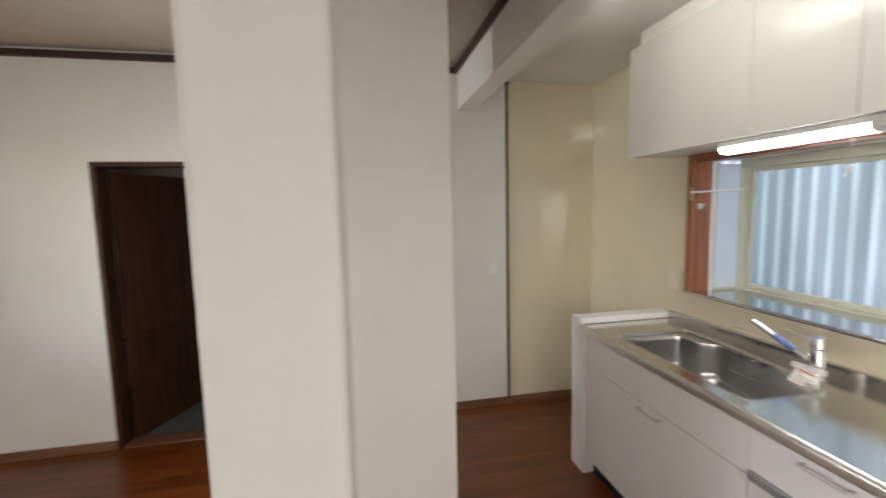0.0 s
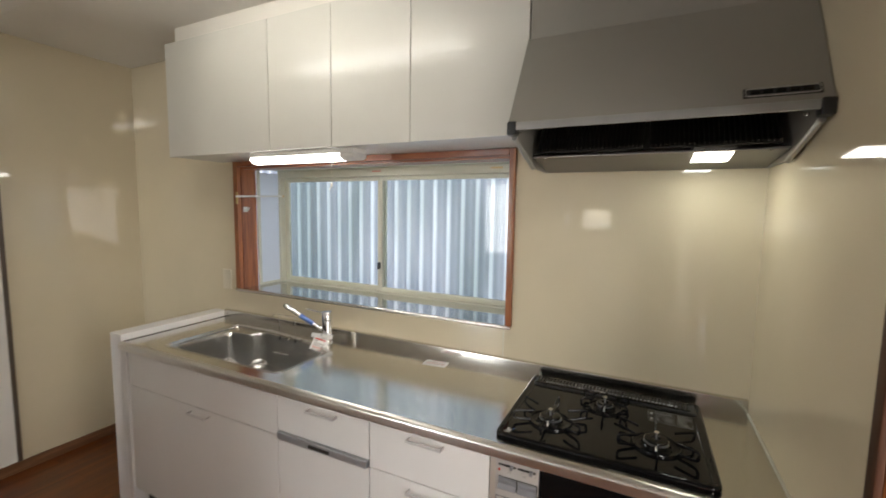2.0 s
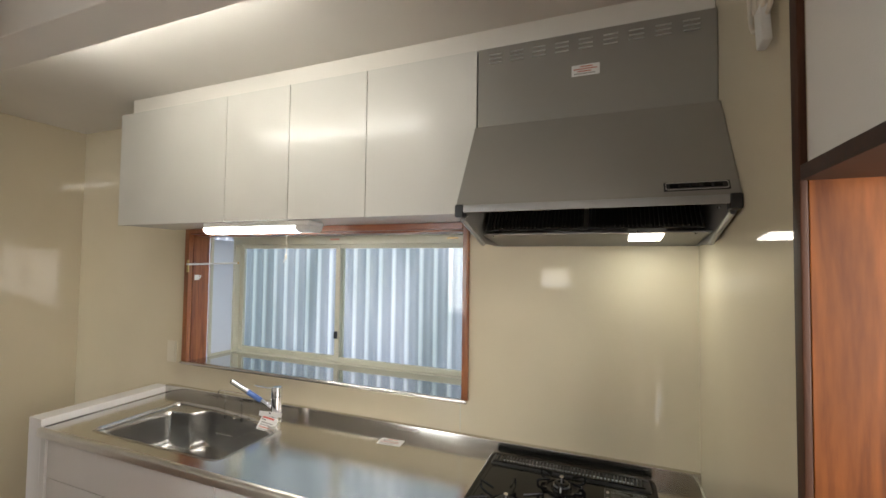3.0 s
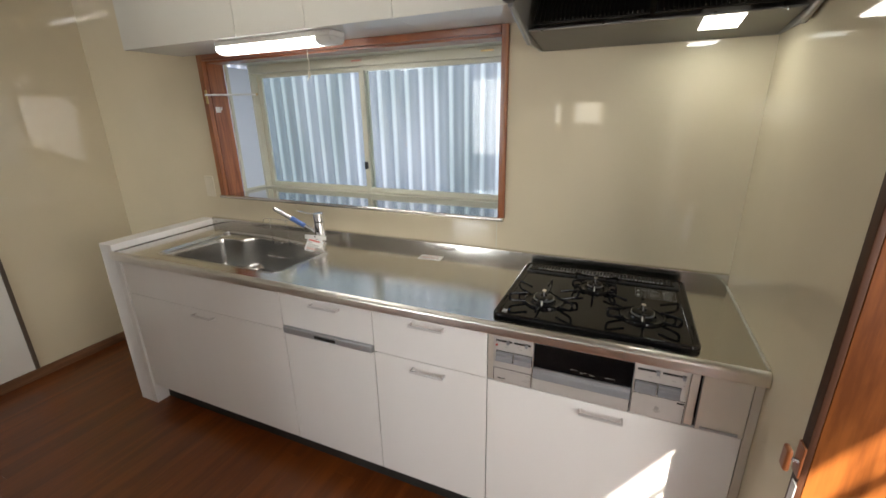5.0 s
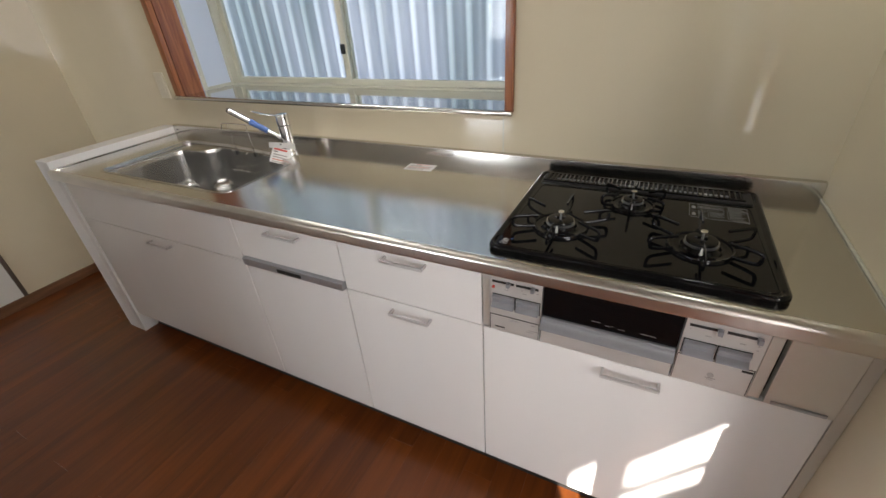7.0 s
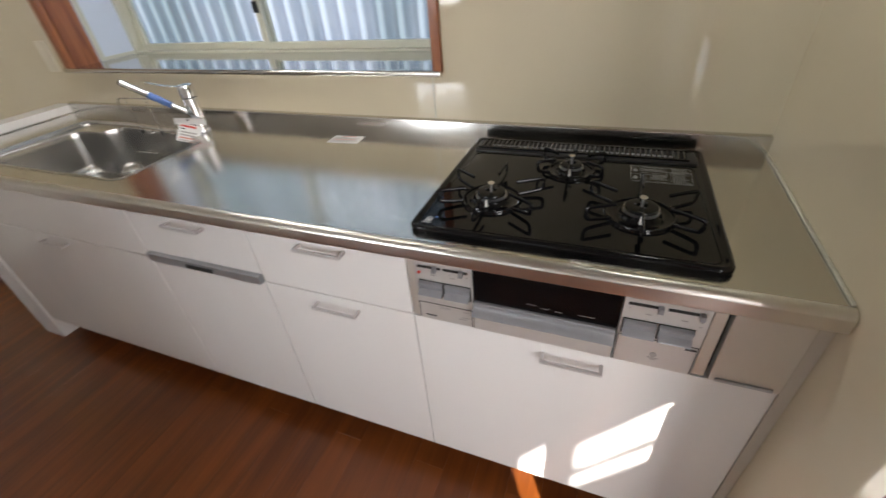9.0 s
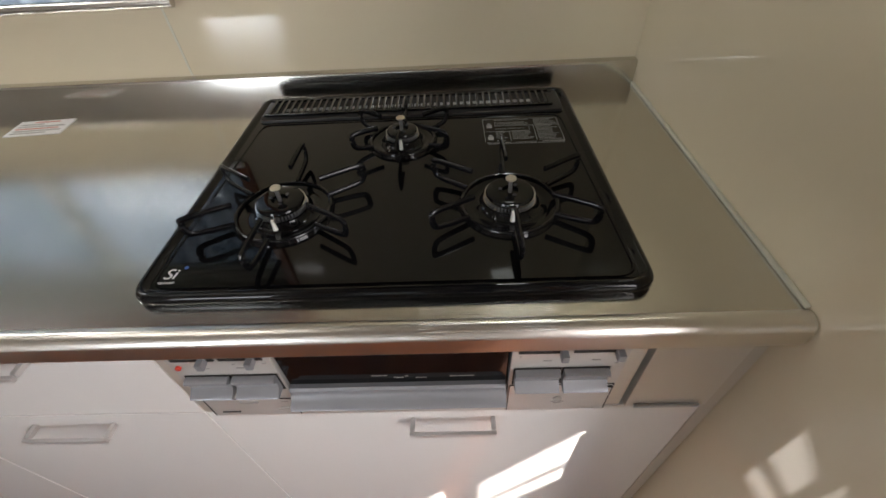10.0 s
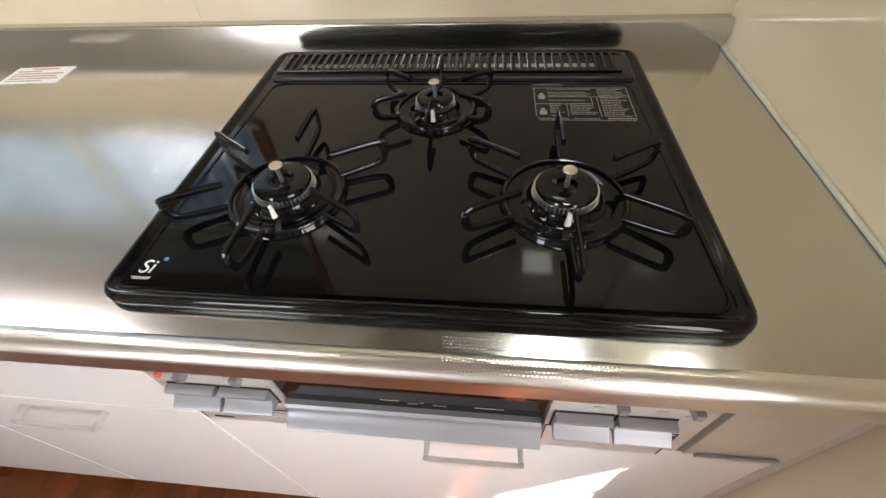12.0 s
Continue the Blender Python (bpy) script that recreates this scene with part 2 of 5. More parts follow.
M_FILTER = mat("greasy_black_filter", (0.008, 0.007, 0.006), 0.45, 0.0, 0.1, 30.0)
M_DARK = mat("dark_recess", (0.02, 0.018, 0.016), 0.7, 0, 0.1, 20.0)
M_GRATE = mat("black_enamel_grate", (0.005, 0.005, 0.006), 0.18, 0, 0.1, 30.0, spec=0.35)
M_PLASTIC = mat("white_plastic", (0.78, 0.77, 0.73), 0.35, 0, 0.02, 20.0)
M_CREAMPL = mat("cream_plastic", (0.66, 0.60, 0.48), 0.35, 0, 0.02, 20.0)
M_CARD = mat("white_card", (0.82, 0.81, 0.79), 0.6, 0, 0.02, 20.0)
M_RED = mat("red_print", (0.6, 0.06, 0.04), 0.6, 0, 0.05, 20.0)
M_REDSOFT = mat("faded_red_print", (0.62, 0.28, 0.22), 0.6, 0, 0.05, 20.0)
M_GREYPRINT = mat("grey_print", (0.42, 0.40, 0.38), 0.6, 0, 0.05, 20.0)
M_SILVERPRINT = mat("silver_print", (0.34, 0.34, 0.33), 0.4, 0.3, 0.05, 20.0)
M_BLUE = mat("blue_protective_film", (0.12, 0.22, 0.55), 0.25, 0, 0.1, 40.0)
M_CORD = mat("white_cord", (0.72, 0.66, 0.55), 0.6, 0, 0.05, 40.0)
M_BRASS = mat("aged_brass", (0.62, 0.45, 0.2), 0.3, 1.0, 0.05, 40.0)
M_ALU = mat("cream_aluminium_sash", (0.62, 0.61, 0.50), 0.35, 0.1, 0.03, 10.0)
M_WOODTRIM = wood("varnished_reddish_wood", (0.18, 0.048, 0.015), (0.37, 0.13, 0.043), 0.3, 2, 1.2, coat=0.3)
M_WOODTRIMX = wood("varnished_reddish_wood_long", (0.17, 0.04, 0.013), (0.32, 0.10, 0.033), 0.3, 0, 1.6, coat=0.3)
M_VENEER = wood("mottled_reddish_veneer", (0.10, 0.028, 0.006), (0.25, 0.078, 0.016), 0.40, 2, 0.45)
M_VENEER.node_tree.nodes["Principled BSDF"].inputs["Specular IOR Level"].default_value = 0.2
M_VENEER.node_tree.nodes["Mapping"].inputs["Scale"].default_value = (7.0, 7.0, 0.8)
M_DARKWOOD = wood("dark_brown_timber", (0.035, 0.013, 0.006), (0.080, 0.031, 0.015), 0.45, 2, 1.4)
M_DARKWOOD.node_tree.nodes["Principled BSDF"].inputs["Specular IOR Level"].default_value = 0.25
M_DARKWOODX = wood("dark_brown_timber_long", (0.028, 0.012, 0.007), (0.06, 0.027, 0.015), 0.5, 0, 1.4)
M_BASE = wood("brown_baseboard", (0.14, 0.065, 0.03), (0.24, 0.12, 0.06), 0.45, 1, 1.0)
M_FLOOR = wood("reddish_oak_floor", (0.092, 0.022, 0.0034), (0.178, 0.047, 0.007), 0.30, 1, 0.38, coat=0.15, random_tint=0.03)
M_FLOOR2 = mat("grey_floor_covering", (0.16, 0.17, 0.16), 0.8, 0, 0.15, 8.0)
M_RENDER = mat("grey_exterior_wall", (0.5, 0.5, 0.48), 0.9, 0, 0.1, 4.0, bump=0.3)
M_GROUND = mat("packed_earth", (0.20, 0.17, 0.13), 0.95, 0, 0.25, 5.0, bump=0.5, bump_scale=40)
M_GLASS = glass_mat("window_glass")
M_FROST = frosted_mat("frosted_side_glass", (0.80, 0.84, 0.90))
M_FROST2 = frosted_mat("dim_frosted_glass", (0.22, 0.22, 0.2))
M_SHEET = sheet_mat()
M_TUBE = glow("lit_lamp_cover", (1.0, 0.99, 0.96), 2.1)
M_HOODLAMP = glow("lit_hood_lamp_cover", (1.0, 0.96, 0.85), 1.9)


# ---- mesh helpers ----
def flat_normals(me):
    """Corner normals weighted by face area, so that bevels round off while broad faces stay flat."""
    polys, near = me.polygons, collections.defaultdict(list)
    for p in polys:
        for v in p.vertices:
            near[v].append(p.index)
    facing = [p.normal.copy() for p in polys]
    areas = [p.area for p in polys]
    corners = [None] * len(me.loops)
    for p in polys:
        f = facing[p.index]
        for k in p.loop_indices:
            total = Vector((0, 0, 0))
            for q in near[me.loops[k].vertex_index]:
                if facing[q].dot(f) > 0.72:
                    total += facing[q] * areas[q]
            corners[k] = total.normalized() if total.length > 0 else f
    me.normals_split_custom_set(corners)


def mesh_of(bm, name, material, smooth=False):
    me = bpy.data.meshes.new(name)
    bm.to_mesh(me)
    bm.free()
    me.materials.append(material)
    if smooth:
        me.polygons.foreach_set("use_smooth", [True] * len(me.polygons))
        flat_normals(me)
    return me


def part(name, bm, material, parent, label="", kind="", smooth=True):
    ob = new(name, mesh_of(bm, name, material, smooth))
    ob.parent = parent
    if parent is not None:
        if parent.parent is None and parent.type == "EMPTY":
            ob.matrix_parent_inverse = parent.matrix_basis.inverted()
    return tagged(ob, label, "", "", kind)


def thing(name, at, label, category, group=""):
    ob = new(name)
    ob.location = at
    ob.empty_display_size = 0.05
    return tagged(ob, label, category, group)


def solid(name, bm, material, kind="structure", label="", category="", smooth=True):
    ob = new(name, mesh_of(bm, name, material, smooth))
    return tagged(ob, label, category, "", kind)


def add_box(bm, lo, hi, bevel=0.0, seg=2):
    size = [b - a for a, b in zip(lo, hi)]
    mid = [(a + b) / 2 for a, b in zip(lo, hi)]
    r = bmesh.ops.create_cube(bm, size=1, matrix=Matrix.Translation(mid) @ Matrix.Diagonal((*size, 1)))
    if bevel:
        es = {e for v in r["verts"] for e in v.link_edges}
        bmesh.ops.bevel(bm, geom=list(es), offset=min(bevel, min(size) * 0.45), segments=seg, affect="EDGES", profile=0.5)
    return bm


def box(lo, hi, bevel=0.0, seg=2):
    return add_box(bmesh.new(), lo, hi, bevel, seg)


def add_cyl(bm, a, b, r, r2=None, n=20, cap=True):
    a, b = Vector(a), Vector(b)
    q = (b - a).to_track_quat("Z", "Y").to_matrix().to_4x4()
    bmesh.ops.create_cone(bm, cap_ends=cap, segments=n, radius1=r, radius2=r if r2 is None else r2, depth=(b - a).length, matrix=Matrix.Translation((a + b) / 2) @ q)
    return bm


def cyl(a, b, r, r2=None, n=20):
    return add_cyl(bmesh.new(), a, b, r, r2, n)


def smooth_path(pts, steps=6):
    pts = [Vector(p) for p in pts]
    out = []
    for i in range(len(pts) - 1):
        p0, p1, p2, p3 = pts[max(i - 1, 0)], pts[i], pts[i + 1], pts[min(i + 2, len(pts) - 1)]
        for k in range(steps):
            t = k / steps
            out.append(0.5 * (2 * p1 + (p2 - p0) * t + (2 * p0 - 5 * p1 + 4 * p2 - p3) * t * t + (3 * p1 - p0 - 3 * p2 + p3) * t**3))
    return out + [pts[-1]]


def add_tube(bm, pts, r, n=8, closed=False, flat=1.0):
    pts = [Vector(p) for p in pts]
    rings = []
    up = Vector((0, 0, 1))
    m = len(pts)
    for i, p in enumerate(pts):
        a = pts[(i - 1) % m] if closed or i else p
        b = pts[(i + 1) % m] if closed or i < m - 1 else p
        d = (b - a).normalized()
        s = d.cross(up)
        s = s.normalized() if s.length > 1e-3 else Vector((1, 0, 0))
        u = s.cross(d).normalized()
        rings.append([bm.verts.new(p + r * (math.cos(k * math.tau / n) * s + flat * math.sin(k * math.tau / n) * u)) for k in range(n)])
    for i in range(m if closed else m - 1):
        A, B = rings[i], rings[(i + 1) % m]
        for k in range(n):
            bm.faces.new((A[k], A[(k + 1) % n], B[(k + 1) % n], B[k]))
    if not closed:
        bm.faces.new(rings[0][::-1])
        bm.faces.new(rings[-1])
    bmesh.ops.recalc_face_normals(bm, faces=bm.faces)
    return bm


def tube(pts, r, n=8, closed=False, flat=1.0):
    return add_tube(bmesh.new(), pts, r, n, closed, flat)


def lathe(profile, at, n=32):
    bm = bmesh.new()
    rings = []
    for r, z in profile:
        if r < 1e-5:
            rings.append([bm.verts.new((at[0], at[1], at[2] + z))])
        else:
            rings.append([bm.verts.new((at[0] + r * math.cos(k * math.tau / n), at[1] + r * math.sin(k * math.tau / n), at[2] + z)) for k in range(n)])
    for A, B in zip(rings, rings[1:]):
        for k in range(n):
            j = (k + 1) % n
            vs = [A[k % len(A)], A[j % len(A)], B[j % len(B)], B[k % len(B)]]
            vs = list(dict.fromkeys(vs))
            if len(vs) > 2:
                bm.faces.new(vs)
    bmesh.ops.recalc_face_normals(bm, faces=bm.faces)
    return bm


def round_poly(pts, r, n=6):
    """Corners of a flat outline rounded by r."""
    out = []
    m = len(pts)
    for i in range(m):
        p, a, b = Vector(pts[i]), Vector(pts[i - 1]), Vector(pts[(i + 1) % m])
        u, v = (a - p).normalized(), (b - p).normalized()
        k = min(r / max(math.tan(u.angle(v) / 2), 0.05), (a - p).length * 0.48, (b - p).length * 0.48)
        p0, p1 = p + u * k, p + v * k
        for j in range(n + 1):
            t = j / n
            out.append((1 - t) ** 2 * p0 + 2 * t * (1 - t) * p + t * t * p1)
    return out


def inset(pts, d):
    """An outline, wound counter-clockwise, moved inwards by d."""
    m = len(pts)
    out = []
    for i in range(m):
        t = (Vector(pts[(i + 1) % m]) - Vector(pts[i - 1])).normalized()
        out.append(Vector(pts[i]) + d * Vector((-t.y, t.x)))
    return out


def loft(rings, cap_first=False, cap_last=False):
    bm = bmesh.new()
    vs = [[bm.verts.new(p) for p in ring] for ring in rings]
    for A, B in zip(vs, vs[1:]):
        for k in range(len(A)):
            j = (k + 1) % len(A)
            bm.faces.new((A[k], A[j], B[j], B[k]))
    if cap_first:
        bm.faces.new(vs[0][::-1])
    if cap_last:
        bm.faces.new(vs[-1])
    bmesh.ops.recalc_face_normals(bm, faces=bm.faces)
    return bm


def prism_x(profile, x0, x1):
    """A closed outline in (y, z) drawn out from x0 to x1."""
    bm = bmesh.new()
    a = [bm.verts.new((x0, y, z)) for y, z in profile]
    b = [bm.verts.new((x1, y, z)) for y, z in profile]
    m = len(a)
    for k in range(m):
        bm.faces.new((a[k], a[(k + 1) % m], b[(k + 1) % m], b[k]))
    bm.faces.new(a[::-1])
    bm.faces.new(b)
    bmesh.ops.recalc_face_normals(bm, faces=bm.faces)
    return bm


# ---- room shell ----
XL, KC, LC = -3.53, 2.46, 2.56
YS = -4.2
XR2 = 1.0


def walls():
    # north wall with the window hole
    bm = bmesh.new()
    add_box(bm, (XL - 0.12, 0.0, 0), (-2.52, 0.10, 2.7))
    add_box(bm, (-0.86, 0.0, 0), (0.12, 0.10, 2.7))
    add_box(bm, (-2.52, 0.0, 0), (-0.86, 0.10, 1.055))
    add_box(bm, (-2.52, 0.0, 1.80), (-0.86, 0.10, 2.7))
    solid("wall_north", bm, M_PANEL, smooth=False)
    # west wall: cream panels beside the counter, wallpaper beyond, a doorway
    solid("wall_west_kitchen", box((XL - 0.12, -0.69, 0), (XL, 0.0, 2.7)), M_PANEL, smooth=False)
    bm = bmesh.new()
    add_box(bm, (XL - 0.12, -2.75, 0), (XL, -0.69, 2.7))
    add_box(bm, (XL - 0.12, -3.43, 1.885), (XL, -2.75, 2.7))
    add_box(bm, (XL - 0.12, YS, 0), (XL, -3.43, 2.7))
    solid("wall_west_living", bm, M_WALL, smooth=False)
    # east wall
    solid("wall_east_kitchen", box((0.0, -0.83, 0), (0.12, 0.0, 2.7)), M_PANEL, smooth=False)
    bm = bmesh.new()
    add_box(bm, (0.0, -1.66, 1.79), (0.12, -0.86, 2.7))
    add_box(bm, (0.0, -2.30, 0), (0.12, -1.69, 2.7))
    # unseen opening y -3.60 to -2.30, added so hall fill reaches the room
    add_box(bm, (0.0, -3.60, 1.79), (0.12, -2.30, 2.7))
    add_box(bm, (0.0, YS, 0), (0.12, -3.60, 2.7))
    solid("wall_east_living", bm, M_WALL, smooth=False)
    # south wall with a small window and a tall opening added for fill
    bm = bmesh.new()
    y0, y1 = YS - 0.12, YS
    add_box(bm, (XL, y0, 0), (0.12, y1, 0.80))
    add_box(bm, (XL, y0, 0.80), (-3.20, y1, 2.0))
    add_box(bm, (-2.20, y0, 0.80), (-1.36, y1, 2.0))
    add_box(bm, (-1.36, y0, 0.80), (-0.74, y1, 1.30))
    add_box(bm, (-1.36, y0, 1.60), (-0.74, y1, 2.0))
    add_box(bm, (-0.74, y0, 0.80), (0.12, y1, 2.0))
    add_box(bm, (XL, y0, 2.0), (0.12, y1, 2.7))
    solid("wall_south", bm, M_WALL, smooth=False)
    # hall beyond the east doorway, with a high window
    bm = bmesh.new()
    xa, xb = XR2, XR2 + 0.03
    add_box(bm, (xa, -4.3, 0), (xb, 0.2, 1.70))
    add_box(bm, (xa, -4.3, 2.56), (xb, 0.2, 2.7))
    add_box(bm, (xa, -2.47, 1.70), (xb, 0.2, 2.56))
    add_box(bm, (xa, -4.3, 1.70), (xb, -3.33, 2.56))
    solid("wall_hall_east", bm, M_WALL, smooth=False)
    hw = thing("window_3", (XR2, -3.0, 2.1), "high hall window with added bars that shape the sun patches", "window")
    tagged(hw, kind="structure")
    # unseen bars, added so the sun lands in bands on the cabinets
    for lo, hi in (((-3.060, 1.701), (-2.995, 2.559)), ((-2.994, 2.412), (-2.471, 2.559)), ((-2.994, 2.262), (-2.471, 2.298)), ((-2.994, 1.701), (-2.471, 2.205)), ((-3.329, 1.701), (-3.300, 2.559)), ((-3.299, 2.50), (-3.061, 2.559))):
        part("sun_patch_bar", box((XR2 - 0.003, lo[0], lo[1]), (XR2 + 0.003, hi[0], hi[1])), M_ALU, hw, smooth=False)
    rnd = random.Random(5)
    # unseen leaf-shaped blockers, added to break up the lower sun band
    for k in range(11):
        yy, zz = rnd.uniform(-2.98, -2.68), rnd.uniform(2.205, 2.265)
        bm = bmesh.new()
        a, l = rnd.uniform(-0.5, 0.5), rnd.uniform(0.03, 0.06)
        bm.faces.new([bm.verts.new(v) for v in ((0, -l, 0), (0, 0, 0.014), (0, l, 0), (0, 0, -0.014))])
        bmesh.ops.transform(bm, matrix=Matrix.Translation((XR2 + 0.04, yy, zz)) @ Matrix.Rotation(a, 4, "X"), verts=bm.verts)
        part("leaf", bm, M_GROUND, hw, smooth=False)
    solid("wall_hall_north", box((0.12, 0.1, 0), (XR2, 0.2, 2.7)), M_WALL, smooth=False)
    # more added blockers, for the sun on the door jamb
    for k in range(9):
        yy, zz = rnd.uniform(-2.64, -2.49), rnd.uniform(2.21, 2.40)
        a, l = rnd.uniform(0.2, 1.0), rnd.uniform(0.03, 0.07)
        bm = bmesh.new()
        bm.faces.new([bm.verts.new(v) for v in ((0, -l, 0), (0, 0, 0.007), (0, l, 0), (0, 0, -0.007))])
        bmesh.ops.transform(bm, matrix=Matrix.Translation((XR2 + 0.04, yy, zz)) @ Matrix.Rotation(a, 4, "X"), verts=bm.verts)
        part("leaf", bm, M_GROUND, hw, smooth=False)
    bm = bmesh.new()
    add_box(bm, (0.12, -4.3, 0), (0.24, -4.2, 2.7))
    add_box(bm, (0.44, -4.3, 0), (XR2, -4.2, 2.7))
    add_box(bm, (0.24, -4.3, 1.95), (0.44, -4.2, 2.7))
    solid("wall_hall_south", bm, M_WALL, smooth=False)
    # unseen frosted window, added as a bright streak for wall reflections
    sw = thing("streak_window", (0.34, -4.25, 0), "unseen narrow frosted hall window added for a bright reflected streak", "window")
    tagged(sw, kind="structure")
    for a, b in (((0.241, 0.0), (0.439, 0.05)), ((0.241, 0.47), (0.439, 0.52)), ((0.241, 1.90), (0.439, 1.949))):
        part("rail", box((a[0], -4.27, a[1]), (b[0], -4.23, b[1]), 0.002), M_ALU, sw)
    part("lower_pane", box((0.242, -4.252, 0.051), (0.438, -4.248, 0.469)), M_FROST, sw)
    # upper pane coloured darker so that only the lower one reads as bright
    part("upper_pane", box((0.242, -4.252, 0.521), (0.438, -4.248, 1.899)), M_FROST2, sw)
    # small room behind the dark door
    bm = bmesh.new()
    add_box(bm, (XL - 1.3, -4.0, 0), (XL - 1.2, -1.9, 2.7))
    add_box(bm, (XL - 1.2, -4.0, 0), (XL - 0.12, -3.9, 2.7))
    add_box(bm, (XL - 1.2, -2.0, 0), (XL - 0.12, -1.9, 2.7))
    solid("wall_back_room", bm, M_WALL, smooth=False)


walls()
solid("floor_base", box((XL - 1.3, -4.3, -0.12), (XR2 + 0.1, 0.2, -0.012)), M_DARK, smooth=False)
solid("floor_hall", box((0.06, -4.3, -0.012), (XR2, 0.1, 0.0)), M_FLOOR, smooth=False)
solid("floor_back_room", box((XL - 1.2, -4.0, -0.012), (XL - 0.06, -1.9, 0.0)), M_FLOOR2, smooth=False)
solid("ceiling_kitchen", box((XL, -0.95, KC), (0.0, 0.0, 2.7)), M_CEIL, smooth=False)
solid("ceiling_living", box((XL, YS, LC), (0.0, -1.07, 2.7)), M_CEIL2, smooth=False)
solid("ceiling_beam", box((XL, -1.07, 2.25), (0.0, -0.95, 2.7), 0.003), M_CEIL, smooth=False)
solid("ceiling_hall", box((0.12, -4.3, 2.6), (XR2, 0.2, 2.7)), M_CEIL, smooth=False)
solid("ceiling_back_room", box((XL - 1.2, -4.0, 2.6), (XL - 0.12, -1.9, 2.7)), M_CEIL, smooth=False)
solid("roof_cover", box((XL - 1.4, -4.4, 2.72), (XR2 + 0.15, 0.25, 2.8)), M_RENDER, smooth=False)
# unseen deep overhang, added to keep the sun out of the south windows
solid("sun_block_eave", box((XL - 1.4, -6.7, 2.72), (0.1, -4.402, 2.8)), M_RENDER, smooth=False)
solid("partition_wall", box((-2.75, -2.35, 0), (-2.05, -1.45, LC), 0.004), M_WALL, smooth=False)
solid("post", box((-0.91, -1.890, 0), (-0.81, -1.798, LC - 0.001), 0.004), M_WALL, smooth=False)
solid("soffit", box((-2.60, -0.28, 2.382), (-0.001, -0.001, KC - 0.001), 0.002), M_CEIL, smooth=False)

# mouldings and trims
bm = bmesh.new()
add_box(bm, (XL + 0.001, YS + 0.02, 2.50), (XL + 0.03, -1.10, 2.54), 0.003)
add_box(bm, (XL + 0.001, -1.10, 2.50), (-0.001, -1.071, 2.54), 0.003)
solid("trim_ceiling", bm, M_DARKWOODX)
solid("trim_panel_joint", box((XL, -0.712, 0.062), (XL + 0.012, -0.692, KC), 0.002), mat("brown_grey_joint_strip", (0.10, 0.075, 0.055), 0.4))
solid("trim_panel_joint_cap", box((XL, -0.735, KC - 0.022), (XL + 0.016, -0.683, KC - 0.001), 0.002), M_DARKWOODX)
bm = bmesh.new()
add_box(bm, (XL, -2.74, 0), (XL + 0.012, -0.001, 0.062), 0.003)
add_box(bm, (XL, YS, 0), (XL + 0.012, -3.431, 0.062), 0.003)
solid("baseboard_west", bm, M_BASE)
solid("baseboard_north", box((XL + 0.012, -0.012, 0), (-2.745, 0, 0.062), 0.003), M_BASE)

# east doorway frame
d1 = thing("door_frame_1", (0.06, -1.25, 0), "dark and reddish wooden frame of the open doorway", "door frame")
tagged(d1, kind="structure")
part("post", box((-0.012, -0.86, 0), (0.0, -0.83, 2.45), 0.003), M_DARKWOOD, d1)
part("jamb_lining", box((0.0, -0.86, 0), (0.12, -0.832, 1.79), 0.002), M_VENEER, d1)
part("far_jamb", box((-0.012, -1.69, 0), (0.13, -1.66, 1.79), 0.002), M_WOODTRIM, d1)
part("head", box((-0.012, -1.66, 1.765), (0.13, -0.862, 1.79), 0.002), M_DARKWOODX, d1)
# pale strip added in place of sunlight on the lower post edge
part("sunlit_edge_strip", box((-0.0155, -0.866, 0.0), (-0.0125, -0.846, 0.80), 0.001), M_HANDLE, d1, "pale strip standing in for the sunlit post edge")

dc = thing("door_catch", (-0.013, -0.845, 0.845), "brown door catch with a small knob on the door post", "door catch")
part("plate", box((-0.017, -0.864, 0.815), (-0.0125, -0.834, 0.885), 0.002), M_WOODTRIM, dc)
part("stem", cyl((-0.016, -0.853, 0.848), (-0.030, -0.850, 0.848), 0.005), M_CHROME, dc)
part("knob", box((-0.040, -0.862, 0.822), (-0.029, -0.836, 0.872), 0.005, 3), M_WOODTRIM, dc)

# folded door in the east doorway: its leading stile
M_STILE2 = mat("pinkish_beige_door_stile", (0.62, 0.50, 0.42), 0.35, 0, 0.03, 10.0)
fd = thing("door_2", (0.012, -1.27, 0), "beige folding door pushed together, with narrow frosted panels", "door")
tagged(fd, kind="structure")
for y in (-1.262,):
    leaf = part("leaf_frame", box((-0.024, y - 0.003, 0.010), (-0.018, y + 0.003, 1.764), 0.001), M_STILE2, fd)
    part("leaf_edge", box((0.018, y - 0.003, 0.010), (0.024, y + 0.003, 1.764), 0.001), M_STILE2, leaf)
    part("latch_block", box((-0.0178, y - 0.004, 0.930), (0.0178, y + 0.004, 0.975), 0.001), M_WOODTRIM, leaf)
    part("lower_panel", box((-0.0178, y - 0.001, 0.012), (0.0178, y + 0.001, 0.929)), M_FROST, leaf)
    part("upper_panel", box((-0.0178, y - 0.001, 0.976), (0.0178, y + 0.001, 1.762)), M_FROST, leaf)

# west door, half open
d2 = thing("door_1", (XL, -3.05, 0), "dark brown wooden door standing open in a dark timber frame", "door")
tagged(d2, kind="structure")
bm = bmesh.new()
add_box(bm, (XL - 0.12, -3.43, 0), (XL + 0.012, -3.40, 1.885), 0.002)
add_box(bm, (XL - 0.12, -2.78, 0), (XL + 0.012, -2.75, 1.885), 0.002)
add_box(bm, (XL - 0.12, -3.40, 1.855), (XL + 0.012, -2.78, 1.885), 0.002)
part("door_frame", bm, M_DARKWOOD, d2)
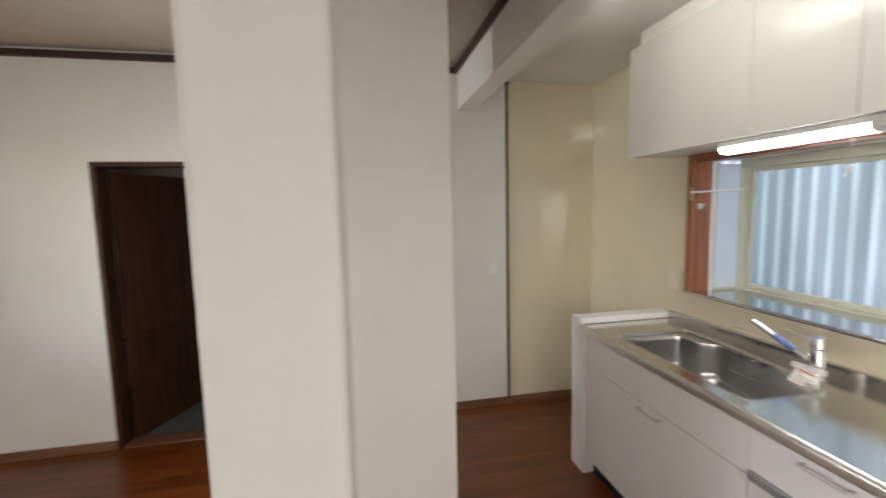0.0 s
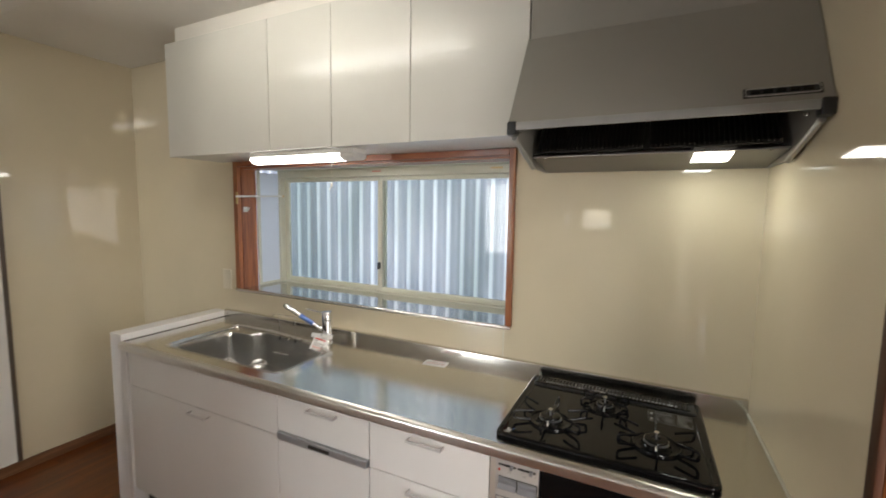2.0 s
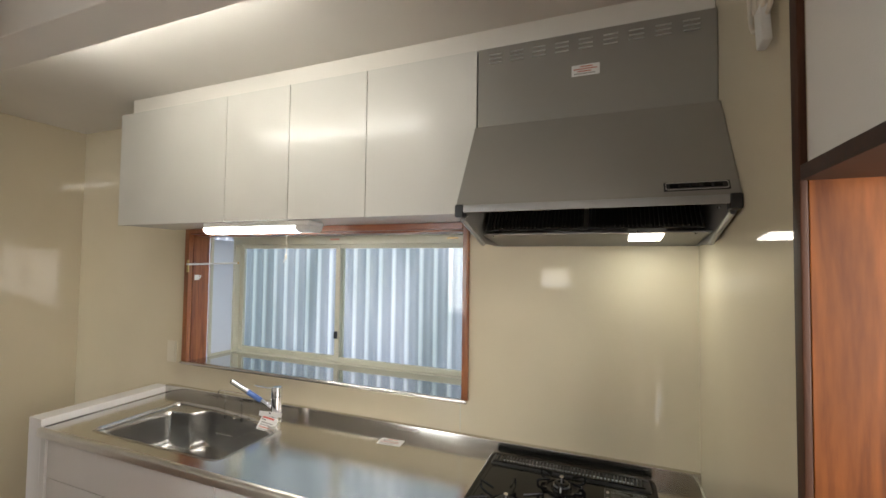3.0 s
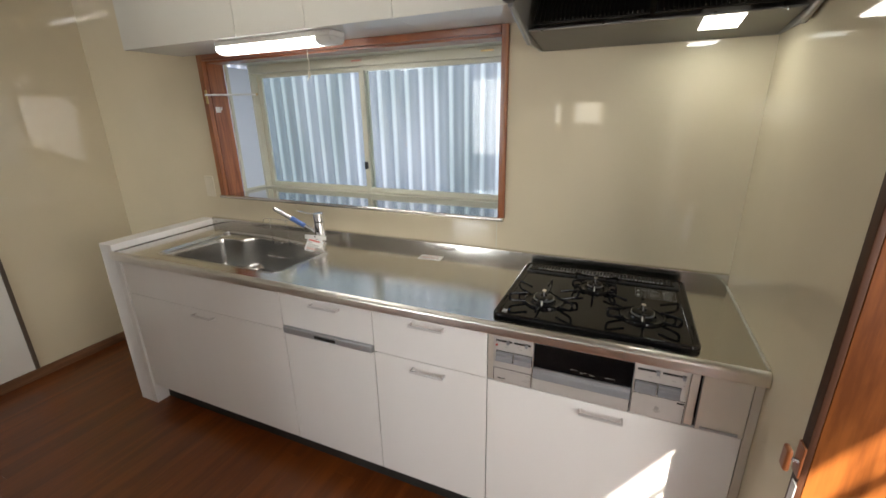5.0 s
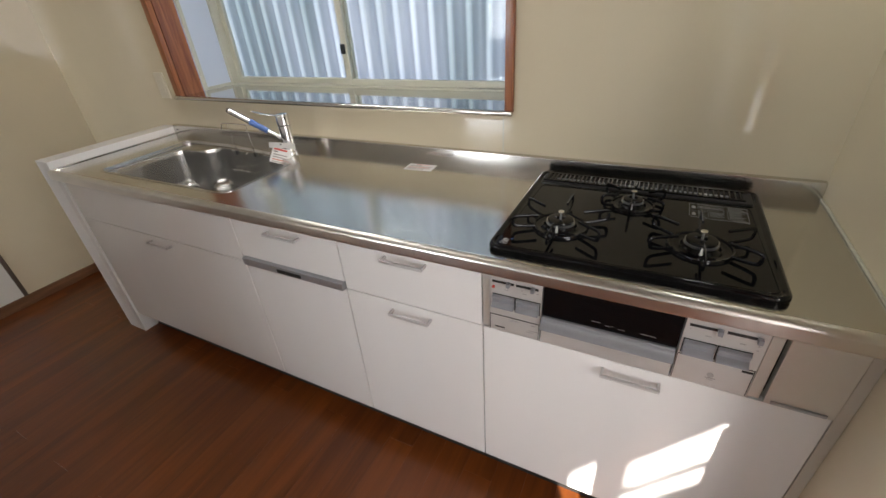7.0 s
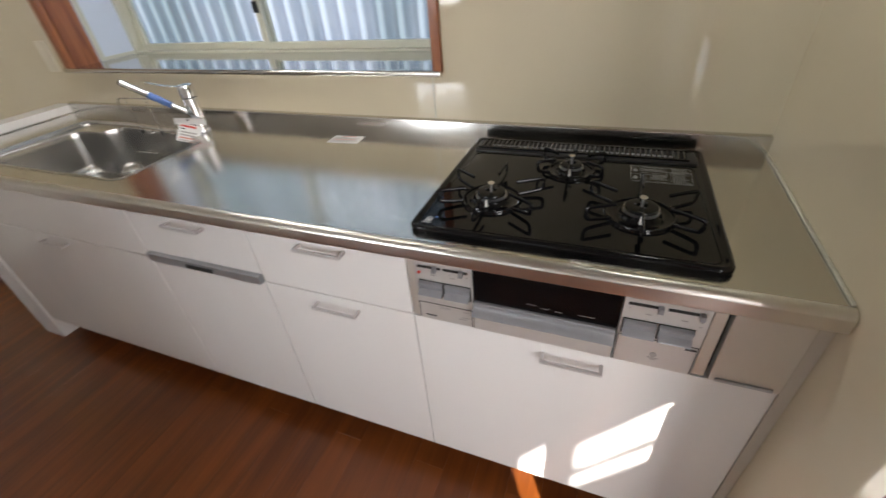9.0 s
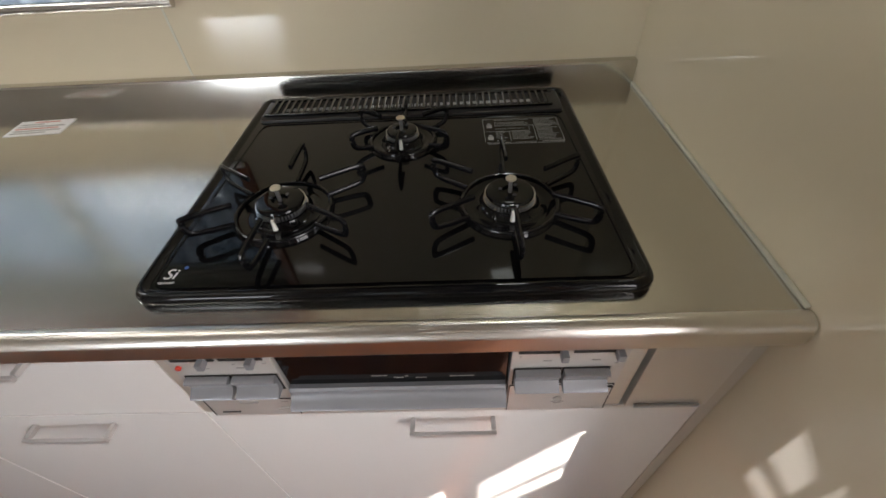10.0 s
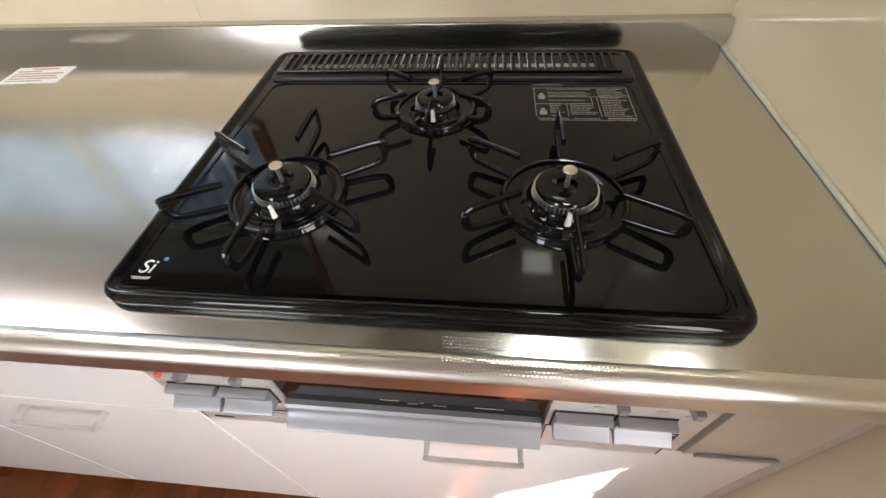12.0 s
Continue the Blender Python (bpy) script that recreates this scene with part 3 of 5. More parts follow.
bm = box((0, -0.017, 0.008), (0.62, 0.017, 1.83), 0.003)
add_box(bm, (0.0, -0.03, 0.70), (0.62, 0.03, 0.72), 0.003)
bmesh.ops.transform(bm, matrix=Matrix.Translation((XL - 0.10, -3.37, 0)) @ Matrix.Rotation(radians(158), 4, "Z"), verts=bm.verts)
part("door_leaf", bm, M_DARKWOOD, d2)
part("threshold", box((XL - 0.12, -3.40, 0.0), (XL + 0.01, -2.78, 0.012), 0.003), M_BASE, d2)


# ---- bay window ----
def bay_window():
    w = thing("window_1", (-1.68, 0.15, 1.06), "bay window with reddish wood casing and cream aluminium sliding sashes", "window")
    tagged(w, kind="structure")
    x0, x1, z0, z1 = -2.54, -0.84, 1.055, 1.805
    part("casing_left", box((x0, -0.014, z0), (x0 + 0.035, 0.012, z1), 0.003), M_WOODTRIM, w)
    part("jamb_left", box((x0 + 0.022, 0.013, z0), (x0 + 0.038, 0.115, z1 - 0.01), 0.002), M_WOODTRIM, w)
    part("casing_right", box((x1 - 0.028, -0.014, z0), (x1, 0.012, z1), 0.003), M_WOODTRIM, w)
    part("jamb_right", box((x1 - 0.036, 0.013, z0), (x1 - 0.022, 0.115, z1 - 0.01), 0.002), M_WOODTRIM, w)
    part("casing_top", box((x0 + 0.036, -0.014, z1 - 0.03), (x1 - 0.029, 0.012, z1), 0.003), M_WOODTRIMX, w)
    part("head_lining", box((x0 + 0.039, 0.013, z1 - 0.04), (x1 - 0.037, 0.115, z1 - 0.022), 0.002), M_WOODTRIMX, w)
    sill = box((x0 + 0.039, 0.0, z0 - 0.004), (x1 - 0.037, 0.33, z0 + 0.004), 0.001)
    part("window_sill", sill, M_SILL, w, "stainless steel window sill")
    part("sill_nosing", tube([(x0 + 0.002, -0.016, z0 - 0.002), (x1 - 0.002, -0.016, z0 - 0.002)], 0.009, 12), M_STEEL, w, "rolled stainless sill edge")
    part("bay_top", box((x0 + 0.03, 0.116, z1 - 0.03), (x1 - 0.03, 0.36, z1 - 0.015)), M_ALU, w)
    yb = 0.30
    xi0, xi1 = x0 + 0.04, x1 - 0.038
    f = 0.022
    bm = bmesh.new()
    add_box(bm, (xi0, yb - 0.02, z0 + 0.004), (xi0 + f, yb + 0.05, z1 - 0.03), 0.002)
    add_box(bm, (xi1 - f, yb - 0.02, z0 + 0.004), (xi1, yb + 0.05, z1 - 0.03), 0.002)
    add_box(bm, (xi0 + f, yb - 0.02, z1 - 0.075), (xi1 - f, yb + 0.05, z1 - 0.03), 0.002)
    add_box(bm, (xi0 + f, yb - 0.02, z0 + 0.004), (xi1 - f, yb + 0.05, z0 + 0.012), 0.002)
    part("window_frame", bm, M_ALU, w)
    xm = -1.715
    for a, b, y in ((xi0 + f, xm + 0.018, yb + 0.02), (xm - 0.018, xi1 - f, yb - 0.004)):
        za, zb = z0 + 0.013, z1 - 0.076
        s = part("sash", box((a, y, za), (a + 0.03, y + 0.02, zb), 0.002), M_ALU, w)
        part("stile", box((b - 0.03, y, za), (b, y + 0.02, zb), 0.002), M_ALU, s)
        part("rail", box((a + 0.031, y, za), (b - 0.031, y + 0.02, za + 0.026), 0.002), M_ALU, s)
        part("rail", box((a + 0.031, y, zb - 0.022), (b - 0.031, y + 0.02, zb), 0.002), M_ALU, s)
        g = part("pane", box((a + 0.031, y + 0.008, za + 0.027), (b - 0.031, y + 0.011, zb - 0.023)), M_GLASS, s)
        g.visible_shadow = False
    # side lights of the bay
    for xs in (xi0 + 0.004, xi1 - 0.008):
        g = part("side_pane", box((xs, 0.135, z0 + 0.02), (xs + 0.004, yb - 0.022, z1 - 0.05)), M_FROST, w)
        g.visible_shadow = False
        bm = box((xs - 0.004, 0.116, z0 + 0.005), (xs + 0.008, 0.134, z1 - 0.031), 0.002)
        add_box(bm, (xs - 0.004, 0.135, z0 + 0.005), (xs + 0.008, yb - 0.022, z0 + 0.02), 0.002)
        part("side_frame", bm, M_ALU, w)
    part("latch", box((xm - 0.012, yb - 0.020, 1.20), (xm + 0.006, yb - 0.006, 1.24), 0.003), M_BLACKM, w)
    for x in (-1.73, -1.02):
        part("stop", box((x - 0.03, yb - 0.024, z1 - 0.052), (x + 0.03, yb - 0.0205, z1 - 0.044), 0.001), M_REDSOFT if x < -1.5 else M_BRASS, w)


bay_window()

solid("trim_panel_joint_north", box((-0.877, -0.0012, 0.92), (-0.873, 0.0, 1.045)), M_CAULK, smooth=False)
# folding towel bar on the left jamb
tb = thing("towel_bar", (-2.50, 0.05, 1.60), "small brass towel bar screwed to the reddish window jamb", "towel bar")
part("bracket", box((-2.512, -0.022, 1.56), (-2.498, -0.014, 1.63), 0.003), M_BRASS, tb)
part("arm", cyl((-2.50, -0.03, 1.605), (-2.44, 0.26, 1.615), 0.005), M_PLASTIC, tb)
part("tip", lathe([(0, -0.008), (0.007, -0.006), (0.008, 0.0), (0.007, 0.006), (0, 0.008)], (-2.44, 0.265, 1.615), 12), M_BRASS, tb)
hk = thing("wall_hook", (-2.49, 0.03, 1.53), "small clear coat hook on the wooden window jamb", "hook")
part("hook_plate", box((-2.500, 0.02, 1.515), (-2.4975 + 0.001, 0.05, 1.545), 0.001), M_PLASTIC, hk)
part("hook_arm", tube(smooth_path([(-2.496, 0.035, 1.53), (-2.475, 0.035, 1.528), (-2.468, 0.035, 1.542)], 5), 0.003), M_PLASTIC, hk)


def corrugated(x0, x1, y, z0, z1, pitch, depth):
    bm = bmesh.new()
    nx = int((x1 - x0) / pitch * 12)
    rows = []
    for k in range(nx + 1):
        x = x0 + (x1 - x0) * k / nx
        dy = depth * 0.5 * math.sin(math.tau * (x - x0) / pitch)
        rows.append((bm.verts.new((x, y + dy, z0)), bm.verts.new((x, y + dy, z1))))
    for a, b in zip(rows, rows[1:]):
        bm.faces.new((a[0], b[0], b[1], a[1]))
    return bm


sc = thing("corrugated_screen", (-1.7, 0.52, 0.0), "translucent white corrugated plastic screen outside the kitchen window", "screen")
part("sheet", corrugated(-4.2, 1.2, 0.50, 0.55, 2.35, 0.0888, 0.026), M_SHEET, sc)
for z in (0.75, 2.25):
    part("rail", box((-4.2, 0.522, z - 0.02), (1.2, 0.55, z + 0.02)), M_SILVER, sc)
for x in (-4.0, 1.0):
    part("post", box((x - 0.025, 0.551, 0.0), (x + 0.025, 0.60, 2.4)), M_SILVER, sc)

# ---- outside ----
solid("ground", box((-60, -60, -0.6), (60, 60, -0.13)), M_GROUND, smooth=False)
solid("neighbour_wall", box((-9, 3.2, -0.13), (7, 3.4, 1.3)), M_RENDER, smooth=False)



# ---- base units ----
YF = -0.575


def front(name, parent, x0, x1, z0, z1, material=None):
    return part(name, box((x0, YF, z0), (x1, YF + 0.018, z1), 0.0015), material or M_CAB, parent)


def bar_handle(parent, x0, x1, z):
    ys = YF
    bm = box((x0, ys - 0.027, z - 0.0045), (x1, ys - 0.021, z + 0.0045), 0.0016)
    add_box(bm, (x0, ys - 0.0205, z - 0.0045), (x0 + 0.007, ys, z + 0.0045), 0.0015)
    add_box(bm, (x1 - 0.007, ys - 0.0205, z - 0.0045), (x1, ys, z + 0.0045), 0.0015)
    return part("handle", bm, M_HANDLE, parent, "satin nickel bar handle")


def carcass(name, x0, x1, label):
    t = thing(name, ((x0 + x1) / 2, -0.3, 0), label, "cabinet", "base cabinets of the fitted kitchen")
    bm = bmesh.new()
    add_box(bm, (x0, YF + 0.02, 0.115), (x0 + 0.015, -0.002, 0.838))
    add_box(bm, (x1 - 0.015, YF + 0.02, 0.115), (x1, -0.002, 0.838))
    add_box(bm, (x0 + 0.015, YF + 0.02, 0.115), (x1 - 0.015, -0.002, 0.13))
    part("body", bm, M_STILE, t, smooth=False)
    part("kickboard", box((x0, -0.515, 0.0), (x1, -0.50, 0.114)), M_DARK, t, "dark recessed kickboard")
    return t


ZS = 0.660
c = carcass("sink_cabinet", -2.61, -1.598, "white sink cabinet with one wide door under the steel worktop")
front("panel", c, -2.608, -1.599, ZS + 0.0015, 0.838)
d = front("door", c, -2.608, -1.599, 0.117, ZS - 0.0015)
bar_handle(d, -2.132, -2.004, 0.634)
c = carcass("slide_cabinet", -1.598, -1.163, "white cabinet with a drawer above a front with grey grip rail")
d = front("drawer", c, -1.596, -1.165, ZS + 0.024, 0.838)
bar_handle(d, -1.433, -1.302, 0.805)
d = front("door", c, -1.596, -1.165, 0.117, ZS - 0.006)
part("grip_rail", box((-1.590, YF - 0.012, ZS - 0.0055), (-1.168, YF + 0.012, ZS + 0.022), 0.003), M_SILVER, d, "grey plastic grip rail with a dark catch")
part("catch", box((-1.43, YF - 0.015, ZS + 0.001), (-1.33, YF - 0.0125, ZS + 0.014), 0.001), M_DARK, d)
c = carcass("drawer_cabinet", -1.163, -0.727, "white base cabinet with one drawer above one door")
d = front("drawer", c, -1.161, -0.7285, ZS + 0.0015, 0.838)
bar_handle(d, -1.005, -0.877, 0.808)
d = front("door", c, -1.161, -0.7285, 0.117, ZS - 0.0015)
bar_handle(d, -1.005, -0.877, 0.628)
c = carcass("stove_cabinet", -0.727, -0.022, "white base cabinet with one wide door under the gas grill")
d = front("door", c, -0.7255, -0.024, 0.117, ZS - 0.0015)
bar_handle(d, -0.434, -0.310, 0.628)
part("stile", box((-0.0215, YF + 0.001, 0.0), (-0.001, -0.002, 0.838), 0.001), M_STILE, c)
bx = thing("pull_out_rack", (-0.085, -0.5, 0.66), "narrow brushed stainless pull-out rack front beside the grill", "rack")
part("front_panel", box((-0.134, YF - 0.004, ZS + 0.002), (-0.0235, YF + 0.016, 0.836), 0.002), M_FRONTSTEEL, bx)
part("grip_rail", box((-0.124, YF - 0.0085, ZS + 0.005), (-0.036, YF - 0.0045, ZS + 0.013), 0.0015), M_SILVER, bx)
part("body", box((-0.130, YF + 0.0165, ZS + 0.004), (-0.028, -0.1, 0.83)), M_DARK, bx, smooth=False)

sp = thing("end_panel", (-2.69, -0.3, 0), "white end panel standing at the sink end of the counter", "panel")
bm = box((-2.745, -0.583, 0.0), (-2.65, -0.001, 0.908), 0.002)
part("board", bm, M_CAB, sp)
part("inner_board", box((-2.6497, -0.5825, 0.0), (-2.612, -0.001, 0.838), 0.0006), M_CAB, sp)


# ---- worktop with the sink hole ----
def steel_strip_dots():
    """Fine pressed dots on the front edge before the hob."""
    bm = bmesh.new()
    for row in range(4):
        for k in range(42):
            x = -0.40 + 0.0034 * k + (0.0016 if row % 2 else 0)
            y = -0.564 - 0.0030 * row
            bmesh.ops.create_cone(bm, cap_ends=True, segments=6, radius1=0.0009, radius2=0.0005, depth=0.0006, matrix=Matrix.Translation((x, y, 0.8753)))
            yy, zz = ((-0.5835, 0.8781), (-0.5865, 0.8783), (-0.5905, 0.8762), (-0.5935, 0.8746))[row]
            bmesh.ops.create_cone(bm, cap_ends=True, segments=6, radius1=0.0009, radius2=0.0005, depth=0.0006, matrix=Matrix.Translation((x, yy, zz)))
    return bm


def worktop():
    t = thing("worktop", (-1.31, -0.3, 0.875), "brushed stainless steel worktop with rolled front edge and low splashback", "worktop")
    zt = 0.875
    yb = -0.022
    x0, x1, yf = -2.645, -0.002, -0.578
    outer = SINK_OUT
    # plate round the sink: fan from the hole to a frame
    bm = bmesh.new()
    hx0, hx1 = -2.50, -1.56
    m = len(outer)
    frame_pts = []
    cx, cy = -2.0, -0.31
    hy0, hy1 = yf, yb
    for p in outer:
        dx, dy = p.x - cx, p.y - cy
        s = min(((hx1 - cx) if dx > 0 else (hx0 - cx)) / dx if abs(dx) > 1e-6 else 1e9, ((hy1 - cy) if dy > 0 else (hy0 - cy)) / dy if abs(dy) > 1e-6 else 1e9)
        frame_pts.append(Vector((cx + dx * s, cy + dy * s)))
    corners = [Vector((hx0, hy0)), Vector((hx1, hy0)), Vector((hx1, hy1)), Vector((hx0, hy1))]
    for c0 in corners:
        k = min(range(m), key=lambda i: (frame_pts[i] - c0).length)
        frame_pts[k] = c0
    vi = [bm.verts.new((p.x, p.y, zt)) for p in outer]
    vo = [bm.verts.new((p.x, p.y, zt)) for p in frame_pts]
    for k in range(m):
        j = (k + 1) % m
        bm.faces.new((vi[k], vi[j], vo[j], vo[k]))
    bmesh.ops.recalc_face_normals(bm, faces=bm.faces)
    for f in bm.faces:
        if f.normal.z < 0:
            f.normal_flip()
    for a, b in ((x0, hx0), (hx1, -0.70)):
        bm.faces.new([bm.verts.new(v) for v in ((a, yf, zt), (b, yf, zt), (b, yb, zt), (a, yb, zt))])
    # hob cut-out
    for a, b, c0, d0 in ((-0.70, -0.17, yf, -0.53), (-0.70, -0.17, -0.09, yb), (-0.17, x1, yf, yb)):
        bm.faces.new([bm.verts.new(v) for v in ((a, c0, zt), (b, c0, zt), (b, d0, zt), (a, d0, zt))])
    part("deck", bm, M_STEEL, t, smooth=False)
    prof = [(yf, zt), (yf - 0.004, zt + 0.0025), (yf - 0.010, zt + 0.003), (yf - 0.017, zt - 0.001), (yf - 0.0205, zt - 0.0065), (yf - 0.0212, zt - 0.0095), (yf - 0.0213, zt - 0.0100), (yf - 0.0213, zt - 0.0315), (yf - 0.019, zt - 0.036), (yf + 0.004, zt - 0.036), (yf + 0.004, zt - 0.002)]
    part("front_edge", prism_x(prof, x0, x1), M_EDGE, t)
    prof = [(yb, zt), (yb + 0.0, zt + 0.040), (yb + 0.003, zt + 0.044), (-0.001, zt + 0.044), (-0.001, zt - 0.001)]
    part("splashback", prism_x(prof, x0, x1), M_SPLASH, t)
    part("side_lip", box((x0, yf, zt + 0.0005), (x0 + 0.008, yb - 0.001, zt + 0.004), 0.0015), M_STEEL, t)
    part("side_lip", box((x1 - 0.004, yf, zt + 0.0003), (x1 + 0.0015, yb - 0.001, zt + 0.005), 0.0015), M_CAULK, t, "cream caulk line")
    part("pressed_dots", steel_strip_dots(), M_STEEL, t, kind="stuff", smooth=False)


def around(poly, at, n):
    """A closed outline met by n even rays from a point within it, counter-clockwise."""
    out = []
    for k in range(n):
        d = Vector((math.cos(k * math.tau / n), math.sin(k * math.tau / n)))
        best = 0.0
        for p, q in zip(poly, poly[1:] + poly[:1]):
            e, w = q - p, p - at
            det = d.x * -e.y + e.x * d.y
            if abs(det) > 1e-12:
                r, u = (w.x * -e.y + e.x * w.y) / det, (d.x * w.y - d.y * w.x) / det
                if r > 0 and -1e-9 <= u <= 1 + 1e-9:
                    best = max(best, r)
        out.append(at + d * best)
    return out


SINK = [(-2.42, -0.520), (-1.655, -0.520), (-1.655, -0.212), (-1.850, -0.126), (-2.15, -0.090), (-2.43, -0.092)]
SINK_OUT = around(round_poly([Vector(p) for p in SINK], 0.045, 7), Vector((-2.0, -0.31)), 120)
POCKET = [(-2.40, -0.508), (-1.666, -0.508), (-1.668, -0.228), (-1.865, -0.142), (-2.195, -0.112), (-2.235, -0.184), (-2.365, -0.190)]
worktop()


def sink():
    t = thing("sink", (-2.03, -0.3, 0.87), "large stainless steel kitchen sink bowl set in the worktop", "sink")
    o = SINK_OUT
    zt = 0.875
    rings = []
    for d, z in ((-0.003, 0.0008), (0.0, 0.0022), (0.005, 0.0018), (0.008, -0.003), (0.010, -0.010)):
        rings.append([(p.x, p.y, zt + z) for p in inset(o, d)])
    mid = Vector((-2.0, -0.31))
    for scale, z, r in ((1.0, -0.011, 0.030), (0.992, -0.016, 0.032), (0.985, -0.035, 0.034), (0.965, -0.140, 0.040), (0.945, -0.165, 0.045), (0.90, -0.180, 0.05)):
        ring = around(round_poly([Vector(p) for p in POCKET], r, 7), mid, len(o))
        rings.append([(mid.x + (p.x - mid.x) * scale, mid.y + (p.y - mid.y) * scale, zt + z) for p in ring])
    last = [Vector(p[:2]) for p in rings[-1]]
    c0 = Vector((-1.95, -0.27))
    for f, z in ((0.6, -0.186), (0.3, -0.190)):
        rings.append([(c0.x + (p.x - c0.x) * f, c0.y + (p.y - c0.y) * f, zt + z) for p in last])
    rings.append([(c0.x + 0.062 * math.cos(a), c0.y + 0.062 * math.sin(a), zt - 0.192) for a in [math.atan2(p.y - c0.y, p.x - c0.x) for p in last]])
    part("bowl", loft(rings), M_BOWL, t)
    dr = part("drain", lathe([(0.0, -0.012), (0.03, -0.012), (0.05, -0.008), (0.056, 0.002), (0.064, 0.003), (0.066, 0.0)], (c0.x, c0.y, zt - 0.192), 32), M_CHROME, t)
    part("strainer", lathe([(0, 0.004), (0.02, 0.003), (0.03, -0.002), (0.032, -0.008)], (c0.x, c0.y, zt - 0.196), 24), M_DARK, dr)


sink()


def wire_rack():
    t = thing("wire_rack", (-1.98, -0.14, 0.8), "thin chromed wire sponge rack hung behind the spout over the sink", "rack")
    y = -0.146
    part("top_wire", tube(smooth_path([(-2.095, y, 0.940), (-2.092, y, 0.975), (-2.075, y, 0.988), (-1.99, y, 0.990), (-1.90, y, 0.990), (-1.868, y, 0.984), (-1.862, y, 0.955)], 5), 0.0019, 8), M_CHROME, t)
    for x in (-2.048, -1.938):
        rod = part("rod", tube(smooth_path([(x, y, 0.989), (x + 0.004, y, 0.90), (x + 0.010, y, 0.80), (x + 0.011, y - 0.012, 0.792), (x + 0.011, y - 0.045, 0.794), (x + 0.011, y - 0.052, 0.806)], 5), 0.0017, 8), M_CHROME, t)
        part("clip", box((x - 0.0005, y - 0.004, 0.855), (x + 0.0125, y + 0.005, 0.873), 0.002), M_BLACKM, rod, "small black rubber clip")
    part("front_wire", tube([(-2.037, y - 0.052, 0.806), (-1.927, y - 0.052, 0.806)], 0.0015, 8), M_CHROME, t)
    part("screw", lathe([(0, 0.004), (0.005, 0.003), (0.007, 0.0)], (-1.985, -0.144, 0.862), 14), M_CHROME, t)


wire_rack()


def faucet():
    fx, fy = -1.749, -0.118
    t = thing("kitchen_faucet", (fx, fy, 0.876), "chrome single-lever faucet with blue film round its spout", "faucet")
    part("base_ring", lathe([(0, 0.0), (0.028, 0.0), (0.028, 0.005), (0.0255, 0.010), (0, 0.010)], (fx, fy, 0.8755), 32), M_CHROME, t)
    part("body", lathe([(0.0, 0.0), (0.0248, 0.0), (0.0248, 0.104), (0.0235, 0.106), (0.0, 0.106)], (fx, fy, 0.886), 32), M_CHROME, t)
    part("neck_ring", lathe([(0.0, 0.0), (0.0232, 0.0), (0.0232, 0.003), (0.0, 0.003)], (fx, fy, 0.9925), 32), M_DARK, t)
    part("cap", lathe([(0.0, 0.0), (0.0248, 0.0), (0.0252, 0.030), (0.0235, 0.039), (0.018, 0.042), (0.0, 0.043)], (fx, fy, 0.9958), 32), M_CHROME, t)
    part("lever", tube([(fx - 0.004, fy - 0.020, 1.034), (fx - 0.012, fy - 0.060, 1.046), (-1.776, -0.230, 1.070)], 0.0048, 10, flat=0.55), M_CHROME, t)
    s0, s1 = Vector((fx - 0.008, fy - 0.006, 0.934)), Vector((-1.953, -0.190, 1.056))
    part("spout", cyl(s0, s1, 0.0095, 0.0112, 24), M_CHROME, t)
    f0, f1 = s0.lerp(s1, 0.30), s0.lerp(s1, 0.62)
    part("film", cyl(f0, f1, 0.0112, 0.0122, 18), M_BLUE, t, "blue protective film")
    e = (s1 - s0).normalized()
    part("nozzle", cyl(s1 + e * 0.0005, s1 + e * 0.006, 0.0098, 0.0094, 20), M_DARK, t)


faucet()


